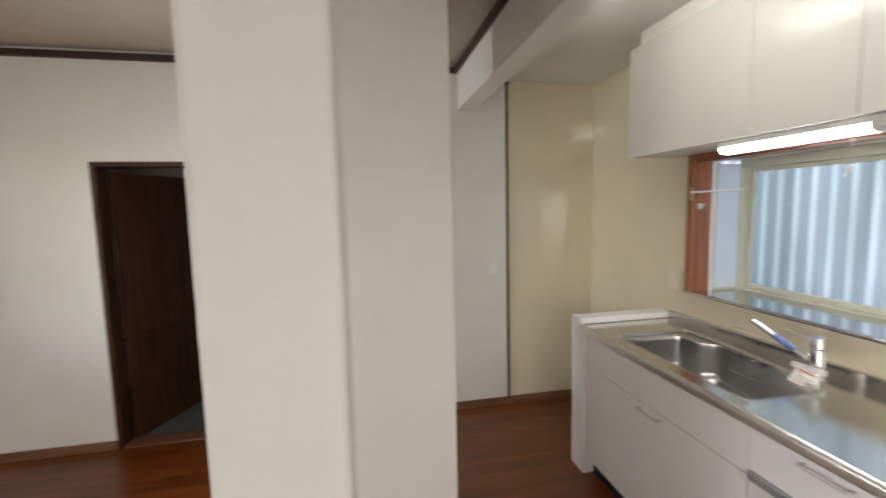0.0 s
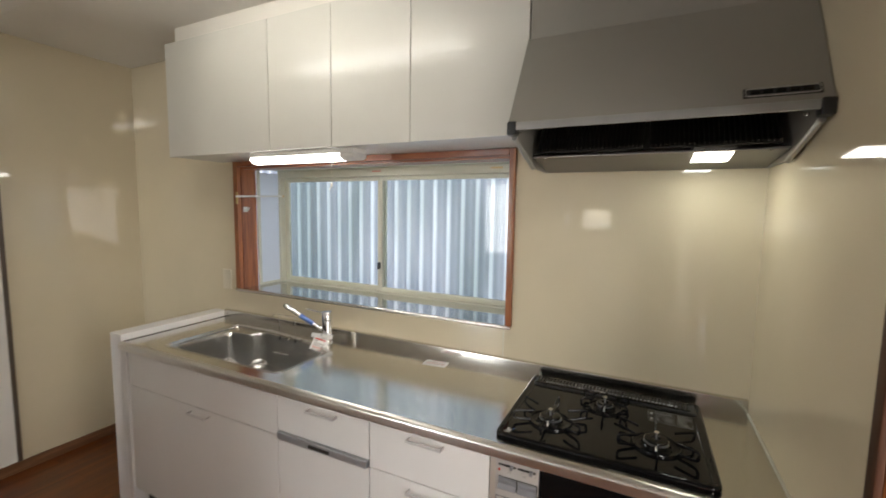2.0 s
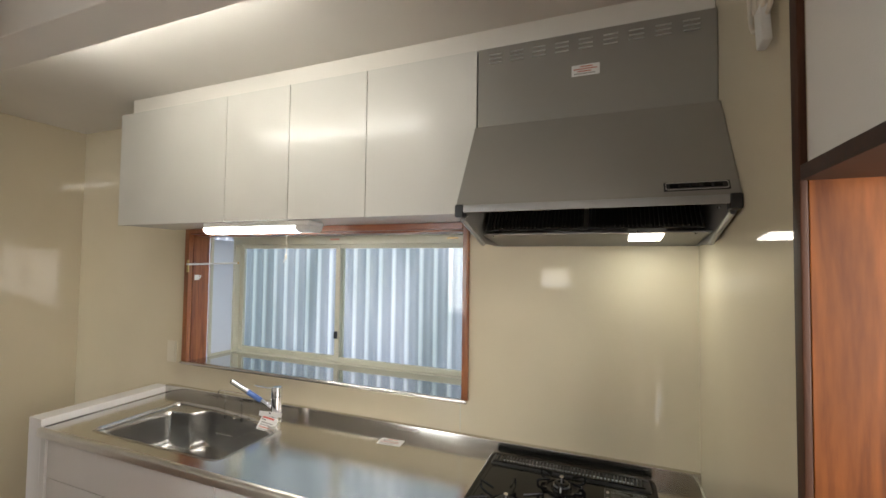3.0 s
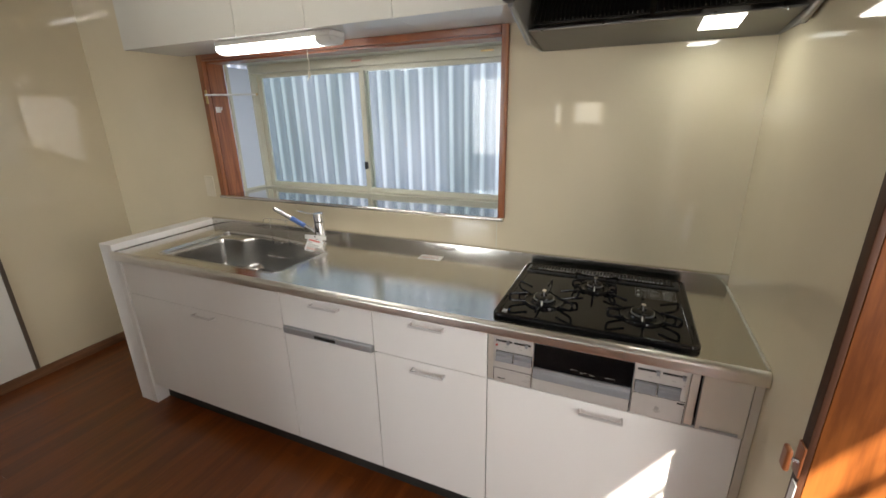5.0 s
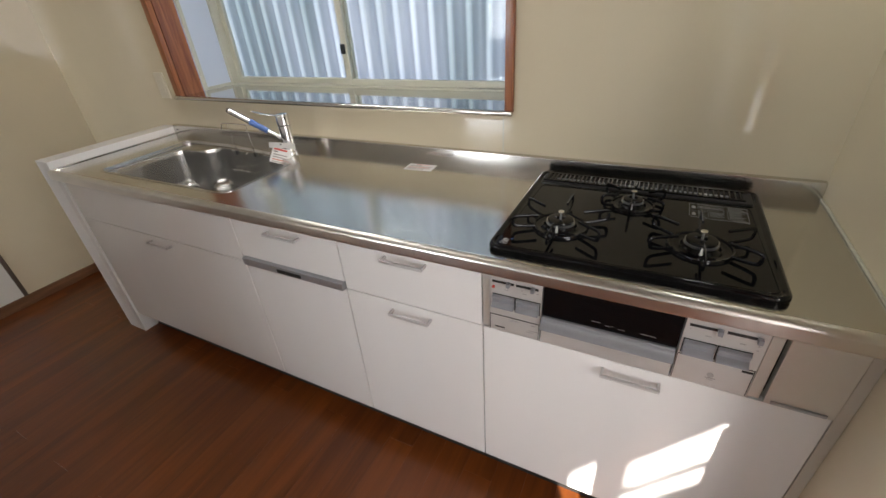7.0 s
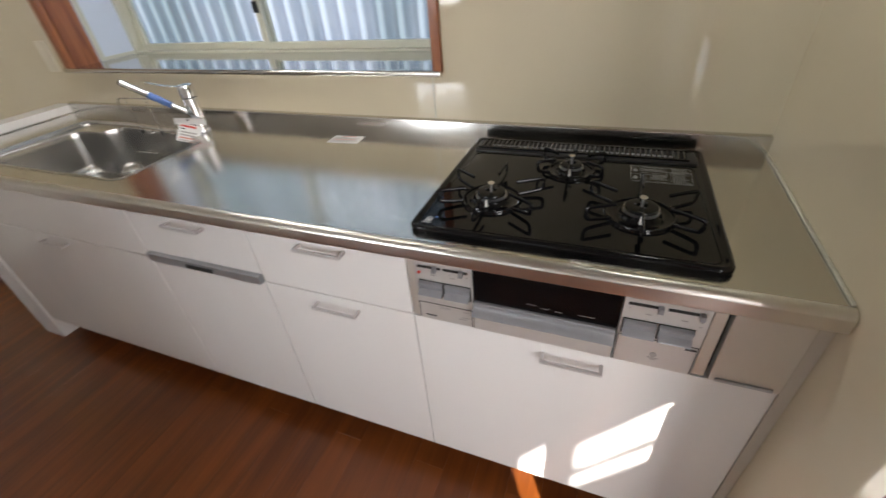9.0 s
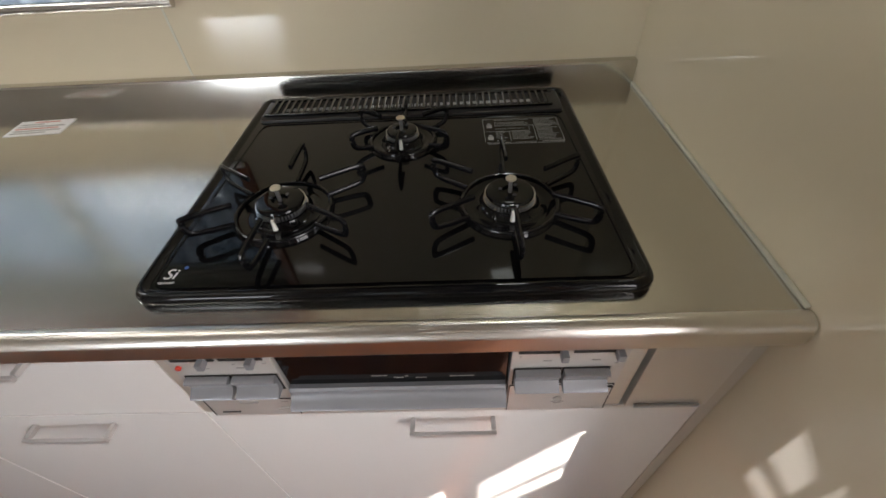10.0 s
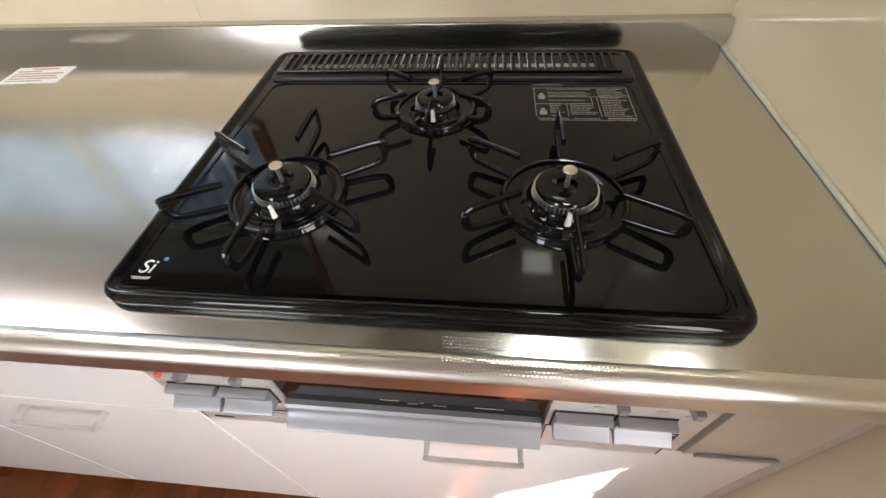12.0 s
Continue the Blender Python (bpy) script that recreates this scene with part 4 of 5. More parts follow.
def tag_card():
    t = thing("hang_tag", (-1.75, -0.16, 0.92), "white tag with red and grey print hanging from the faucet", "tag")
    turn = Matrix.Translation((-1.746, -0.163, 0.924)) @ Matrix.Rotation(radians(24), 4, "Z") @ Matrix.Rotation(radians(6), 4, "Y")
    # curved fold
    bm = bmesh.new()
    n = 14
    rows = []
    for k in range(n + 1):
        u = k / n - 0.5
        y = 0.020 * (2 * u) ** 2 * 0.5
        z = -0.004 * (2 * u) ** 2
        rows.append([bm.verts.new(turn @ Vector((0.104 * u, y + dy, z + dz))) for dy, dz in ((0, -0.011), (0, 0.011), (0.0009, 0.011), (0.0009, -0.011))])
    for a, b in zip(rows, rows[1:]):
        for k in range(4):
            bm.faces.new((a[k], a[(k + 1) % 4], b[(k + 1) % 4], b[k]))
    bm.faces.new(rows[0][::-1])
    bm.faces.new(rows[-1])
    bmesh.ops.recalc_face_normals(bm, faces=bm.faces)
    part("fold", bm, M_CARD, t)
    hole = cyl((0.0, -0.0012, 0.004), (0.0, 0.0002, 0.004), 0.0032, n=14)
    bmesh.ops.transform(hole, matrix=turn, verts=hole.verts)
    part("punch_hole", hole, M_DARK, t)
    m2 = turn @ Matrix.Translation((0.004, -0.001, -0.012)) @ Matrix.Rotation(radians(12), 4, "Y") @ Matrix.Rotation(radians(-32), 4, "X")
    bm = box((-0.036, -0.0008, -0.062), (0.040, 0.0008, 0.0), 0.0004)
    bmesh.ops.transform(bm, matrix=m2, verts=bm.verts)
    part("card", bm, M_CARD, t)
    for z0, z1, x0, x1, mt in ((-0.011, -0.004, -0.030, 0.022, M_RED), (-0.019, -0.016, -0.030, -0.012, M_DARK), (-0.031, -0.026, -0.028, 0.026, M_GREYPRINT), (-0.041, -0.036, -0.028, 0.022, M_GREYPRINT), (-0.051, -0.046, -0.028, 0.018, M_REDSOFT), (-0.059, -0.055, -0.028, 0.012, M_GREYPRINT)):
        bm = box((x0, -0.0014, z0), (x1, -0.0009, z1))
        bmesh.ops.transform(bm, matrix=m2, verts=bm.verts)
        part("print", bm, mt, t)


tag_card()


def paper(name, cx, cy, cz, w, h, rot, label, rows, normal="Z"):
    t = thing(name, (cx, cy, cz), label, "label")
    def put(bm):
        if normal == "Y":
            bmesh.ops.transform(bm, matrix=Matrix.Rotation(radians(90), 4, "X"), verts=bm.verts)
        bmesh.ops.transform(bm, matrix=Matrix.Translation((cx, cy, cz)) @ Matrix.Rotation(radians(rot), 4, "Z"), verts=bm.verts)
        return bm
    part("sheet", put(box((-w / 2, -h / 2, 0), (w / 2, h / 2, 0.0006))), M_CARD, t)
    n = len(rows)
    for k, (a, b, mt) in enumerate(rows):
        y = h / 2 - h * (k + 0.9) / (n + 0.8)
        part("print_line", put(box((-w / 2 + a * w, y - h * 0.22 / n, 0.0008), (-w / 2 + b * w, y + h * 0.22 / n, 0.0011))), mt, t)
    return t


mp = thing("maker_plate", (-2.612, -0.023, 0.897), "tiny dark plate fixed on the steel splashback end", "plate")
part("face", box((-2.624, -0.0240, 0.893), (-2.600, -0.0225, 0.900), 0.0005), M_GREYPRINT, mp)

paper("caution_label", -1.145, -0.108, 0.8755, 0.105, 0.058, 4, "white paper label with faint red print on the worktop",
      [(0.3, 0.75, M_REDSOFT), (0.08, 0.5, M_GREYPRINT), (0.08, 0.92, M_GREYPRINT), (0.08, 0.85, M_REDSOFT), (0.08, 0.92, M_GREYPRINT), (0.08, 0.7, M_GREYPRINT)])


# ---- gas hob ----
HX0, HX1, HY0, HY1, HZ = -0.724, -0.144, -0.553, -0.054, 0.876


def ring_at(pts, z, d):
    return [(p.x, p.y, z) for p in inset(pts, d)]


def grate(parent, cx, cy, z, ring_r, reach, start, rise):
    bm = bmesh.new()
    n = 40
    add_tube(bm, [(cx + ring_r * math.cos(k * math.tau / n), cy + ring_r * math.sin(k * math.tau / n), z + 0.0045) for k in range(n)], 0.0026, 8, closed=True)
    g = part("trivet_ring", bm, M_GRATE, parent)
    for k in range(6):
        a = radians(start + 60 * k)
        u, s = Vector((math.cos(a), math.sin(a), 0)), Vector((-math.sin(a), math.cos(a), 0))
        o = Vector((cx, cy, z))
        pts = [o + u * ring_r + Vector((0, 0, 0.006)), o + u * (reach - 0.012) + Vector((0, 0, 0.010)), o + u * (reach - 0.002) + Vector((0, 0, 0.016)),
               o + u * reach + Vector((0, 0, rise - 0.006)), o + u * (reach - 0.007) + Vector((0, 0, rise)), o + u * (reach * 0.48) + Vector((0, 0, rise - 0.001))]
        part("prong", tube(smooth_path(pts, 5), 0.0027, 8, flat=1.6), M_GRATE, g)


def burner(parent, cx, cy, z, r, start, reach, ring_r):
    b = part("drip_bowl", lathe([(ring_r + 0.005, 0.0), (ring_r + 0.003, 0.0035), (ring_r, 0.0042), (ring_r - 0.004, 0.0025), (ring_r - 0.007, 0.0035), (ring_r - 0.012, 0.0012), (r + 0.012, 0.0012), (r + 0.007, 0.0035), (r + 0.004, 0.0095), (r - 0.001, 0.0100)], (cx, cy, z), 48), M_BLACK, parent)
    part("burner_body", lathe([(r + 0.001, 0.0102), (r + 0.0032, 0.0106), (r + 0.0034, 0.0116), (r - 0.001, 0.0124), (0.0, 0.0124)], (cx, cy, z), 40), M_RINGMETAL, b)
    bm = bmesh.new()
    n = 44
    for k in range(n):
        a = k * math.tau / n
        m = Matrix.Translation((cx + r * math.cos(a), cy + r * math.sin(a), z + 0.0152)) @ Matrix.Rotation(a, 4, "Z")
        bmesh.ops.create_cube(bm, size=1, matrix=m @ Matrix.Diagonal((0.004, 0.0016, 0.0050, 1)))
    part("slot_band", bm, M_BURNER, b, kind="stuff")
    part("burner_rim", lathe([(r - 0.002, 0.0177), (r + 0.0022, 0.0179), (r + 0.0022, 0.0188), (r - 0.002, 0.0190)], (cx, cy, z), 40), M_RINGMETAL, b)
    part("burner_core", lathe([(r - 0.003, 0.0120), (r - 0.003, 0.0185)], (cx, cy, z), 40), M_BLACKM, b)
    cap = part("burner_cap", lathe([(r - 0.003, 0.0192), (r + 0.0005, 0.0196), (r - 0.0005, 0.0220), (r - 0.004, 0.0232), (r * 0.5, 0.0236), (0.0105, 0.0232), (0.0095, 0.0200), (0.0, 0.0200)], (cx, cy, z), 40), M_BLACK, b)
    for k in range(3):
        a = radians(50 + 120 * k)
        part("cap_stud", cyl((cx + 0.0125 * math.cos(a), cy + 0.0125 * math.sin(a), z + 0.0225), (cx + 0.0125 * math.cos(a), cy + 0.0125 * math.sin(a), z + 0.0252), 0.0026, 0.0020, 10), M_BLACKM, cap)
    part("pan_sensor", cyl((cx, cy, z + 0.018), (cx, cy, z + 0.040), 0.0024, n=14), M_BURNER, cap)
    part("sensor_head", lathe([(0.0, 0.0018), (0.0050, 0.0018), (0.0060, 0.0022), (0.0068, 0.0014), (0.0068, 0.0), (0.0, 0.0)], (cx, cy, z + 0.0402), 20), M_SENSOR, b)
    part("igniter", cyl((cx, cy - r - 0.008, z + 0.004), (cx, cy - r - 0.008, z + 0.019), 0.0032, 0.002, 10), M_PLASTIC, b)
    part("thermocouple", cyl((cx - 0.022, cy - r - 0.002, z + 0.004), (cx - 0.022, cy - r - 0.002, z + 0.018), 0.002, 0.0012, 8), M_CHROME, b)
    grate(parent, cx, cy, z, ring_r, reach, start, 0.036)


def gas_hob():
    t = thing("gas_hob", (-0.434, -0.31, HZ), "black enamelled three-burner gas hob set in the steel worktop", "hob")
    base = round_poly([Vector(p) for p in ((HX0, HY0), (HX1, HY0), (HX1 - 0.002, HY1), (HX0 + 0.002, HY1))], 0.028, 8)
    rings = [ring_at(base, HZ - 0.001, 0.004), ring_at(base, HZ + 0.004, 0.0), ring_at(base, HZ + 0.010, 0.0005), ring_at(base, HZ + 0.014, 0.003), ring_at(base, HZ + 0.0155, 0.007), ring_at(base, HZ + 0.0145, 0.0105), ring_at(base, HZ + 0.0115, 0.013), ring_at(base, HZ + 0.0105, 0.0155), ring_at(base, HZ + 0.0105, 0.0165)]
    part("top_plate", loft(rings, cap_first=True, cap_last=True), M_BLACK, t)
    zt = HZ + 0.0105
    # raised ledge and exhaust grille at the back
    led = round_poly([Vector(p) for p in ((HX0 + 0.02, -0.150), (HX1 - 0.02, -0.150), (HX1 - 0.02, HY1 - 0.016), (HX0 + 0.02, HY1 - 0.016))], 0.010, 4)
    part("rear_ledge", loft([ring_at(led, zt - 0.002, 0), ring_at(led, zt + 0.004, 0.001), ring_at(led, zt + 0.0055, 0.004)], cap_last=True), M_BLACKM, t)
    gx0, gx1, gy0, gy1 = -0.693, -0.186, -0.134, -0.082
    ex = part("exhaust_cover", box((gx0, gy0, zt + 0.0056), (gx1, gy1, zt + 0.0061)), M_DARK, t)
    bm = bmesh.new()
    add_box(bm, (gx0 - 0.004, gy0 - 0.004, zt + 0.0057), (gx1 + 0.004, gy0, zt + 0.010), 0.001)
    add_box(bm, (gx0 - 0.004, gy1, zt + 0.0057), (gx1 + 0.004, gy1 + 0.004, zt + 0.010), 0.001)
    part("grille_frame", bm, M_GRATE, ex)
    bm = bmesh.new()
    for k in range(38):
        x = gx0 + 0.03 + 0.0118 * k
        add_box(bm, (x, gy0 + 0.014, zt + 0.0062), (x + 0.0085, gy0 + 0.024, zt + 0.0066))
    part("inner_slot_band", bm, M_SILVER, ex, kind="stuff", smooth=False)
    n = 42
    for k in range(n):
        x = gx0 + (gx1 - gx0) * (k + 0.5) / n
        part("slat", box((x - 0.0024, gy0 + 0.0005, zt + 0.0070), (x + 0.0024, gy1 - 0.0005, zt + 0.0105), 0.0008, 1), M_GRATE, ex)
    for x in (HX0 + 0.034, HX1 - 0.034):
        part("screw", lathe([(0, 0.0025), (0.004, 0.002), (0.005, 0)], (x, -0.078, zt + 0.0055), 14), M_BLACK, t)
    # ridge that frames the cooking field
    fld = round_poly([Vector(p) for p in ((HX0 + 0.018, HY0 + 0.018), (HX1 - 0.018, HY0 + 0.018), (HX1 - 0.030, -0.158), (HX0 + 0.030, -0.158))], 0.022, 6)
    part("ridge", tube([(p.x, p.y, zt) for p in fld], 0.0018, 6, closed=True), M_BLACK, t)
    burner(t, -0.587, -0.406, zt, 0.0305, 27, 0.116, 0.062)
    burner(t, -0.288, -0.404, zt, 0.0305, 30, 0.114, 0.062)
    burner(t, -0.440, -0.231, zt, 0.0235, 29, 0.082, 0.051)
    # printed notice: ruled boxes, two pictograms, rows of small bars
    x0, x1, y0, y1 = -0.307, -0.182, -0.243, -0.170
    w, h = x1 - x0, y1 - y0
    lab = part("notice_frame", box((x0, y1 - 0.0008, zt + 0.0002), (x1, y1, zt + 0.0005)), M_SILVERPRINT, t)
    for u0, v0, u1, v1 in ((0.0, 0.0, 0.0, 1.0), (1.0, 0.0, 1.0, 1.0), (0.0, 0.58, 0.60, 0.58), (0.60, 0.33, 0.60, 0.58), (0.60, 0.33, 1.0, 0.33), (0.66, 0.33, 0.66, 1.0), (0.33, 0.58, 0.33, 1.0), (0.14, 0.33, 0.60, 0.33)):
        a, b = (x0 + u0 * w, y1 - v1 * h), (x0 + u1 * w, y1 - v0 * h)
        if u0 == u1:
            part("notice_line", box((a[0] - 0.0004, a[1], zt + 0.0002), (b[0] + 0.0004, b[1] - 0.0009, zt + 0.0005)), M_SILVERPRINT, lab)
        else:
            part("notice_line", box((a[0] + 0.0006, a[1] - 0.0004, zt + 0.0002), (b[0] - 0.0006, b[1] + 0.0004, zt + 0.0005)), M_SILVERPRINT, lab)
    rnd = random.Random(4)
    bm = bmesh.new()
    for row in range(17):
        v = 0.055 + 0.0575 * row
        for u0, u1 in ((0.15, 0.62), (0.68, 0.98)) if v < 0.33 else ((0.15, 0.58), (0.69, 0.97)) if v < 0.57 else ((0.15, 0.31), (0.36, 0.64), (0.69, 0.97)):
            if rnd.random() < 0.12:
                continue
            x, e = x0 + u0 * w, x0 + (u1 - 0.10 * rnd.random()) * w
            y = y1 - v * h
            while x < e:
                wd = 0.0012 + rnd.random() * 0.0028
                add_box(bm, (x, y - 0.0008, zt + 0.0002), (min(x + wd, e), y + 0.0008, zt + 0.0004))
                x += wd + 0.0009
    for row, (u0, u1, k) in enumerate(((0.02, 0.33, 1), (0.38, 0.64, 1), (0.72, 0.99, 2))):
        x = x0 + u0 * w
        while x < x0 + u1 * w:
            add_box(bm, (x, y0 - 0.0055, zt + 0.0002), (x + 0.0022, y0 - 0.0055 + 0.0014 * k, zt + 0.0004))
            x += 0.0030
    x = x0 + 0.004
    while x < x1 - 0.002:
        wd = 0.002 + rnd.random() * 0.004
        add_box(bm, (x, y0 - 0.0090, zt + 0.0002), (min(x + wd, x1), y0 - 0.0078, zt + 0.0004))
        x += wd + 0.0012
    part("notice_text", bm, M_SILVERPRINT, lab, kind="stuff", smooth=False)
    for v in (0.27, 0.80):
        bm = box((x0 + 0.005, y1 - (v + 0.14) * h, zt + 0.0002), (x0 + 0.014, y1 - v * h, zt + 0.0005))
        add_box(bm, (x0 + 0.007, y1 - (v - 0.015) * h, zt + 0.0002), (x0 + 0.012, y1 - (v - 0.07) * h, zt + 0.0005))
        part("notice_icon", bm, M_SILVERPRINT, lab, smooth=False)
    # sensor mark
    cu = bpy.data.curves.new("mark", "FONT")
    cu.body, cu.size, cu.extrude, cu.shear = "Si", 0.0225, 0.0002, 0.15
    tmp = bpy.data.objects.new("mark_source", cu)
    scene.collection.objects.link(tmp)
    bpy.context.view_layer.update()
    me = bpy.data.meshes.new_from_object(tmp.evaluated_get(bpy.context.evaluated_depsgraph_get()))
    bpy.data.objects.remove(tmp)
    bm = bmesh.new()
    bm.from_mesh(me)
    bmesh.ops.transform(bm, matrix=Matrix.Translation((-0.699, -0.521, zt + 0.0006)), verts=bm.verts)
    mk = part("sensor_mark", bm, M_CARD, t, "white sensor mark with a blue dot", smooth=False)
    part("mark_dot", cyl((-0.6775, -0.5035, zt + 0.0003), (-0.6775, -0.5035, zt + 0.0008), 0.0024, n=14), M_BLUE, mk)
    cu = bpy.data.curves.new("mark_word", "FONT")
    cu.body, cu.size, cu.extrude, cu.space_character = "sensor", 0.0065, 0.0002, 1.15
    tmp = bpy.data.objects.new("word_source", cu)
    scene.collection.objects.link(tmp)
    bpy.context.view_layer.update()
    me = bpy.data.meshes.new_from_object(tmp.evaluated_get(bpy.context.evaluated_depsgraph_get()))
    bpy.data.objects.remove(tmp)
    bm = bmesh.new()
    bm.from_mesh(me)
    bmesh.ops.transform(bm, matrix=Matrix.Translation((-0.7015, -0.5285, zt + 0.0006)), verts=bm.verts)
    part("mark_word", bm, M_CARD, mk, smooth=False)


gas_hob()


# ---- grill under the hob ----
def knob_pair(parent, xs, z):
    for x in xs:
        part("knob_recess", box((x - 0.0282, YF - 0.0092, z - 0.0192), (x + 0.0282, YF - 0.0082, z + 0.0182)), M_DARK, parent, "dark knob recess", smooth=False)
        o = YF - 0.0095
        prof = [(o, z + 0.0165), (o - 0.006, z + 0.0170), (o - 0.0095, z + 0.0155), (o - 0.0100, z + 0.0125), (o - 0.0060, z + 0.0085), (o - 0.0055, z - 0.0010),
                (o - 0.0110, z - 0.0055), (o - 0.0160, z - 0.0085), (o - 0.0172, z - 0.0110), (o - 0.0150, z - 0.0130), (o, z - 0.0135)]
        bm = prism_x(prof, x - 0.0265, x + 0.0265)
        part("push_knob", bm, M_KNOB, parent, "silver tilting push knob")


def grill():
    t = thing("gas_grill", (-0.44, -0.5, 0.75), "silver gas grill front with dark glass drawer and four push knobs", "grill")
    z0, z1 = 0.666, 0.836
    part("body", box((-0.705, YF + 0.012, 0.668), (-0.17, -0.15, 0.834)), M_DARK, t, smooth=False)
    part("left_stile", box((-0.7245, YF - 0.002, z0), (-0.7065, YF + 0.011, z1), 0.001), M_FRONTSTEEL, t)
    part("right_stile", box((-0.1615, YF - 0.002, z0), (-0.1415, YF + 0.011, z1), 0.001), M_FRONTSTEEL, t)
    lp = part("left_panel", box((-0.7055, YF - 0.008, z0), (-0.5795, YF + 0.011, z1), 0.002), M_GRILL, t)
    rp = part("right_panel", box((-0.2995, YF - 0.008, z0), (-0.1640, YF + 0.011, z1), 0.002), M_GRILL, t)
    knob_pair(lp, (-0.668, -0.610), 0.762)
    knob_pair(rp, (-0.267, -0.209), 0.762)
    for p, a in ((lp, (-0.697, -0.645)), (lp, (-0.640, -0.588)), (rp, (-0.292, -0.236)), (rp, (-0.230, -0.174))):
        part("slot", box((a[0], YF - 0.0092, 0.812), (a[1], YF - 0.0082, 0.818)), M_DARK, p)
        xs = a[0] + (0.036 if p is lp else 0.046)
        part("slider", box((xs, YF - 0.021, 0.810), (xs + 0.0085, YF - 0.0094, 0.8215), 0.0012), M_KNOB, p)
    lamp = part("indicator", cyl((-0.694, YF - 0.008, 0.799), (-0.694, YF - 0.011, 0.799), 0.0035, n=12), M_RED, lp, "small red indicator lamp")
    for p, a, b, z in ((lp, -0.7035, -0.5815, 0.716), (rp, -0.298, -0.166, 0.738)):
        part("cover_seam", box((a, YF - 0.0088, z - 0.0009), (b, YF - 0.0081, z + 0.0009)), M_DARK, p)
    part("battery_catch", box((-0.655, YF - 0.011, 0.706), (-0.63, YF - 0.0081, 0.710), 0.001), M_HANDLE, lp)
    part("mark", box((-0.690, YF - 0.0089, 0.678), (-0.665, YF - 0.0081, 0.681)), M_DARK, lp)
    part("mark", box((-0.186, YF - 0.0089, 0.728), (-0.168, YF - 0.0081, 0.733)), M_DARK, rp)
    for p, a, b in ((lp, -0.7035, -0.5815), (rp, -0.298, -0.166)):
        part("cover_seam", box((a, YF - 0.0088, z0 + 0.004), (a + 0.0012, YF - 0.0081, (0.715 if p is lp else 0.737))), M_DARK, p)
        part("cover_seam", box((b - 0.0012, YF - 0.0088, z0 + 0.004), (b, YF - 0.0081, (0.715 if p is lp else 0.737))), M_DARK, p)
    for p, x, z, w in ((lp, -0.690, 0.7995, 0.0), (lp, -0.628, 0.803, 0.004), (lp, -0.592, 0.803, 0.005), (lp, -0.600, 0.706, 0.010), (lp, -0.605, 0.690, 0.022), (lp, -0.612, 0.684, 0.018), (rp, -0.290, 0.804, 0.002), (rp, -0.238, 0.800, 0.003),
                       (rp, -0.178, 0.797, 0.004), (rp, -0.178, 0.787, 0.004), (rp, -0.240, 0.691, 0.018), (rp, -0.236, 0.687, 0.010)):
        if w:
            part("print_mark", box((x, YF - 0.0087, z), (x + w, YF - 0.0081, z + 0.0018)), M_GREYPRINT, p)
    em = part("emblem", lathe([(0, 0.001), (0.006, 0.001), (0.006, 0)], (0, 0, 0), 14), M_GREYPRINT, rp)
    em.matrix_basis = Matrix.Translation((-0.232, YF - 0.0082, 0.700)) @ Matrix.Rotation(radians(90), 4, "X")
    for x in (-0.668, -0.625, -0.262, -0.206):
        part("tick", box((x, YF - 0.0089, 0.795), (x + 0.010, YF - 0.0081, 0.7965)), M_GREYPRINT, lp if x < -0.5 else rp)
    gd = part("drawer_glass", box((-0.5775, YF - 0.004, 0.744), (-0.3020, YF + 0.008, 0.828), 0.001), M_BLACK, t, "black glass grill window")
    for x, w, z in ((-0.470, 0.020, 0.762), (-0.442, 0.012, 0.757), (-0.428, 0.004, 0.760), (-0.415, 0.014, 0.756), (-0.372, 0.030, 0.758)):
        part("glass_mark", box((x, YF - 0.0046, z), (x + w, YF - 0.0041, z + 0.0010)), M_GREYPRINT, gd)
    fr = bmesh.new()
    add_box(fr, (-0.5775, YF - 0.008, 0.8285), (-0.302, YF + 0.011, z1), 0.001)
    part("upper_frame", fr, M_SILVER, t)
    prof = [(YF - 0.004, 0.745), (YF - 0.010, 0.745), (YF - 0.013, 0.742), (YF - 0.0125, 0.736), (YF - 0.0155, 0.732), (YF - 0.021, 0.727), (YF - 0.027, 0.7235), (YF - 0.029, 0.7205), (YF - 0.026, 0.718), (YF - 0.020, 0.719), (YF - 0.016, 0.722), (YF - 0.004, 0.723)]
    part("drawer_handle", prism_x(prof, -0.577, -0.3025), M_KNOB, t, "wide silver grill handle")
    part("drawer_front", box((-0.577, YF - 0.008, z0), (-0.3025, YF + 0.009, 0.716), 0.0015), M_GRILL, t)


grill()


# ---- wall cabinets, strip lamp ----
def wall_cabinets():
    seams = (-2.65, -1.908, -1.548, -1.170, -0.722)
    for k in range(4):
        a, b = seams[k], seams[k + 1]
        t = thing("wall_cabinet", ((a + b) / 2, -0.15, 1.805), "pearl white glossy wall cabinet with a plain door under the soffit", "cabinet", "wall cabinets over the window")
        part("body", box((a + 0.0005, -0.284, 1.805), (b - 0.0005, -0.002, 2.381), 0.001), M_UPPER, t)
        part("door", box((a + 0.0015, -0.305, 1.803), (b - 0.0015, -0.286, 2.378), 0.0015), M_UPPER, t)


wall_cabinets()


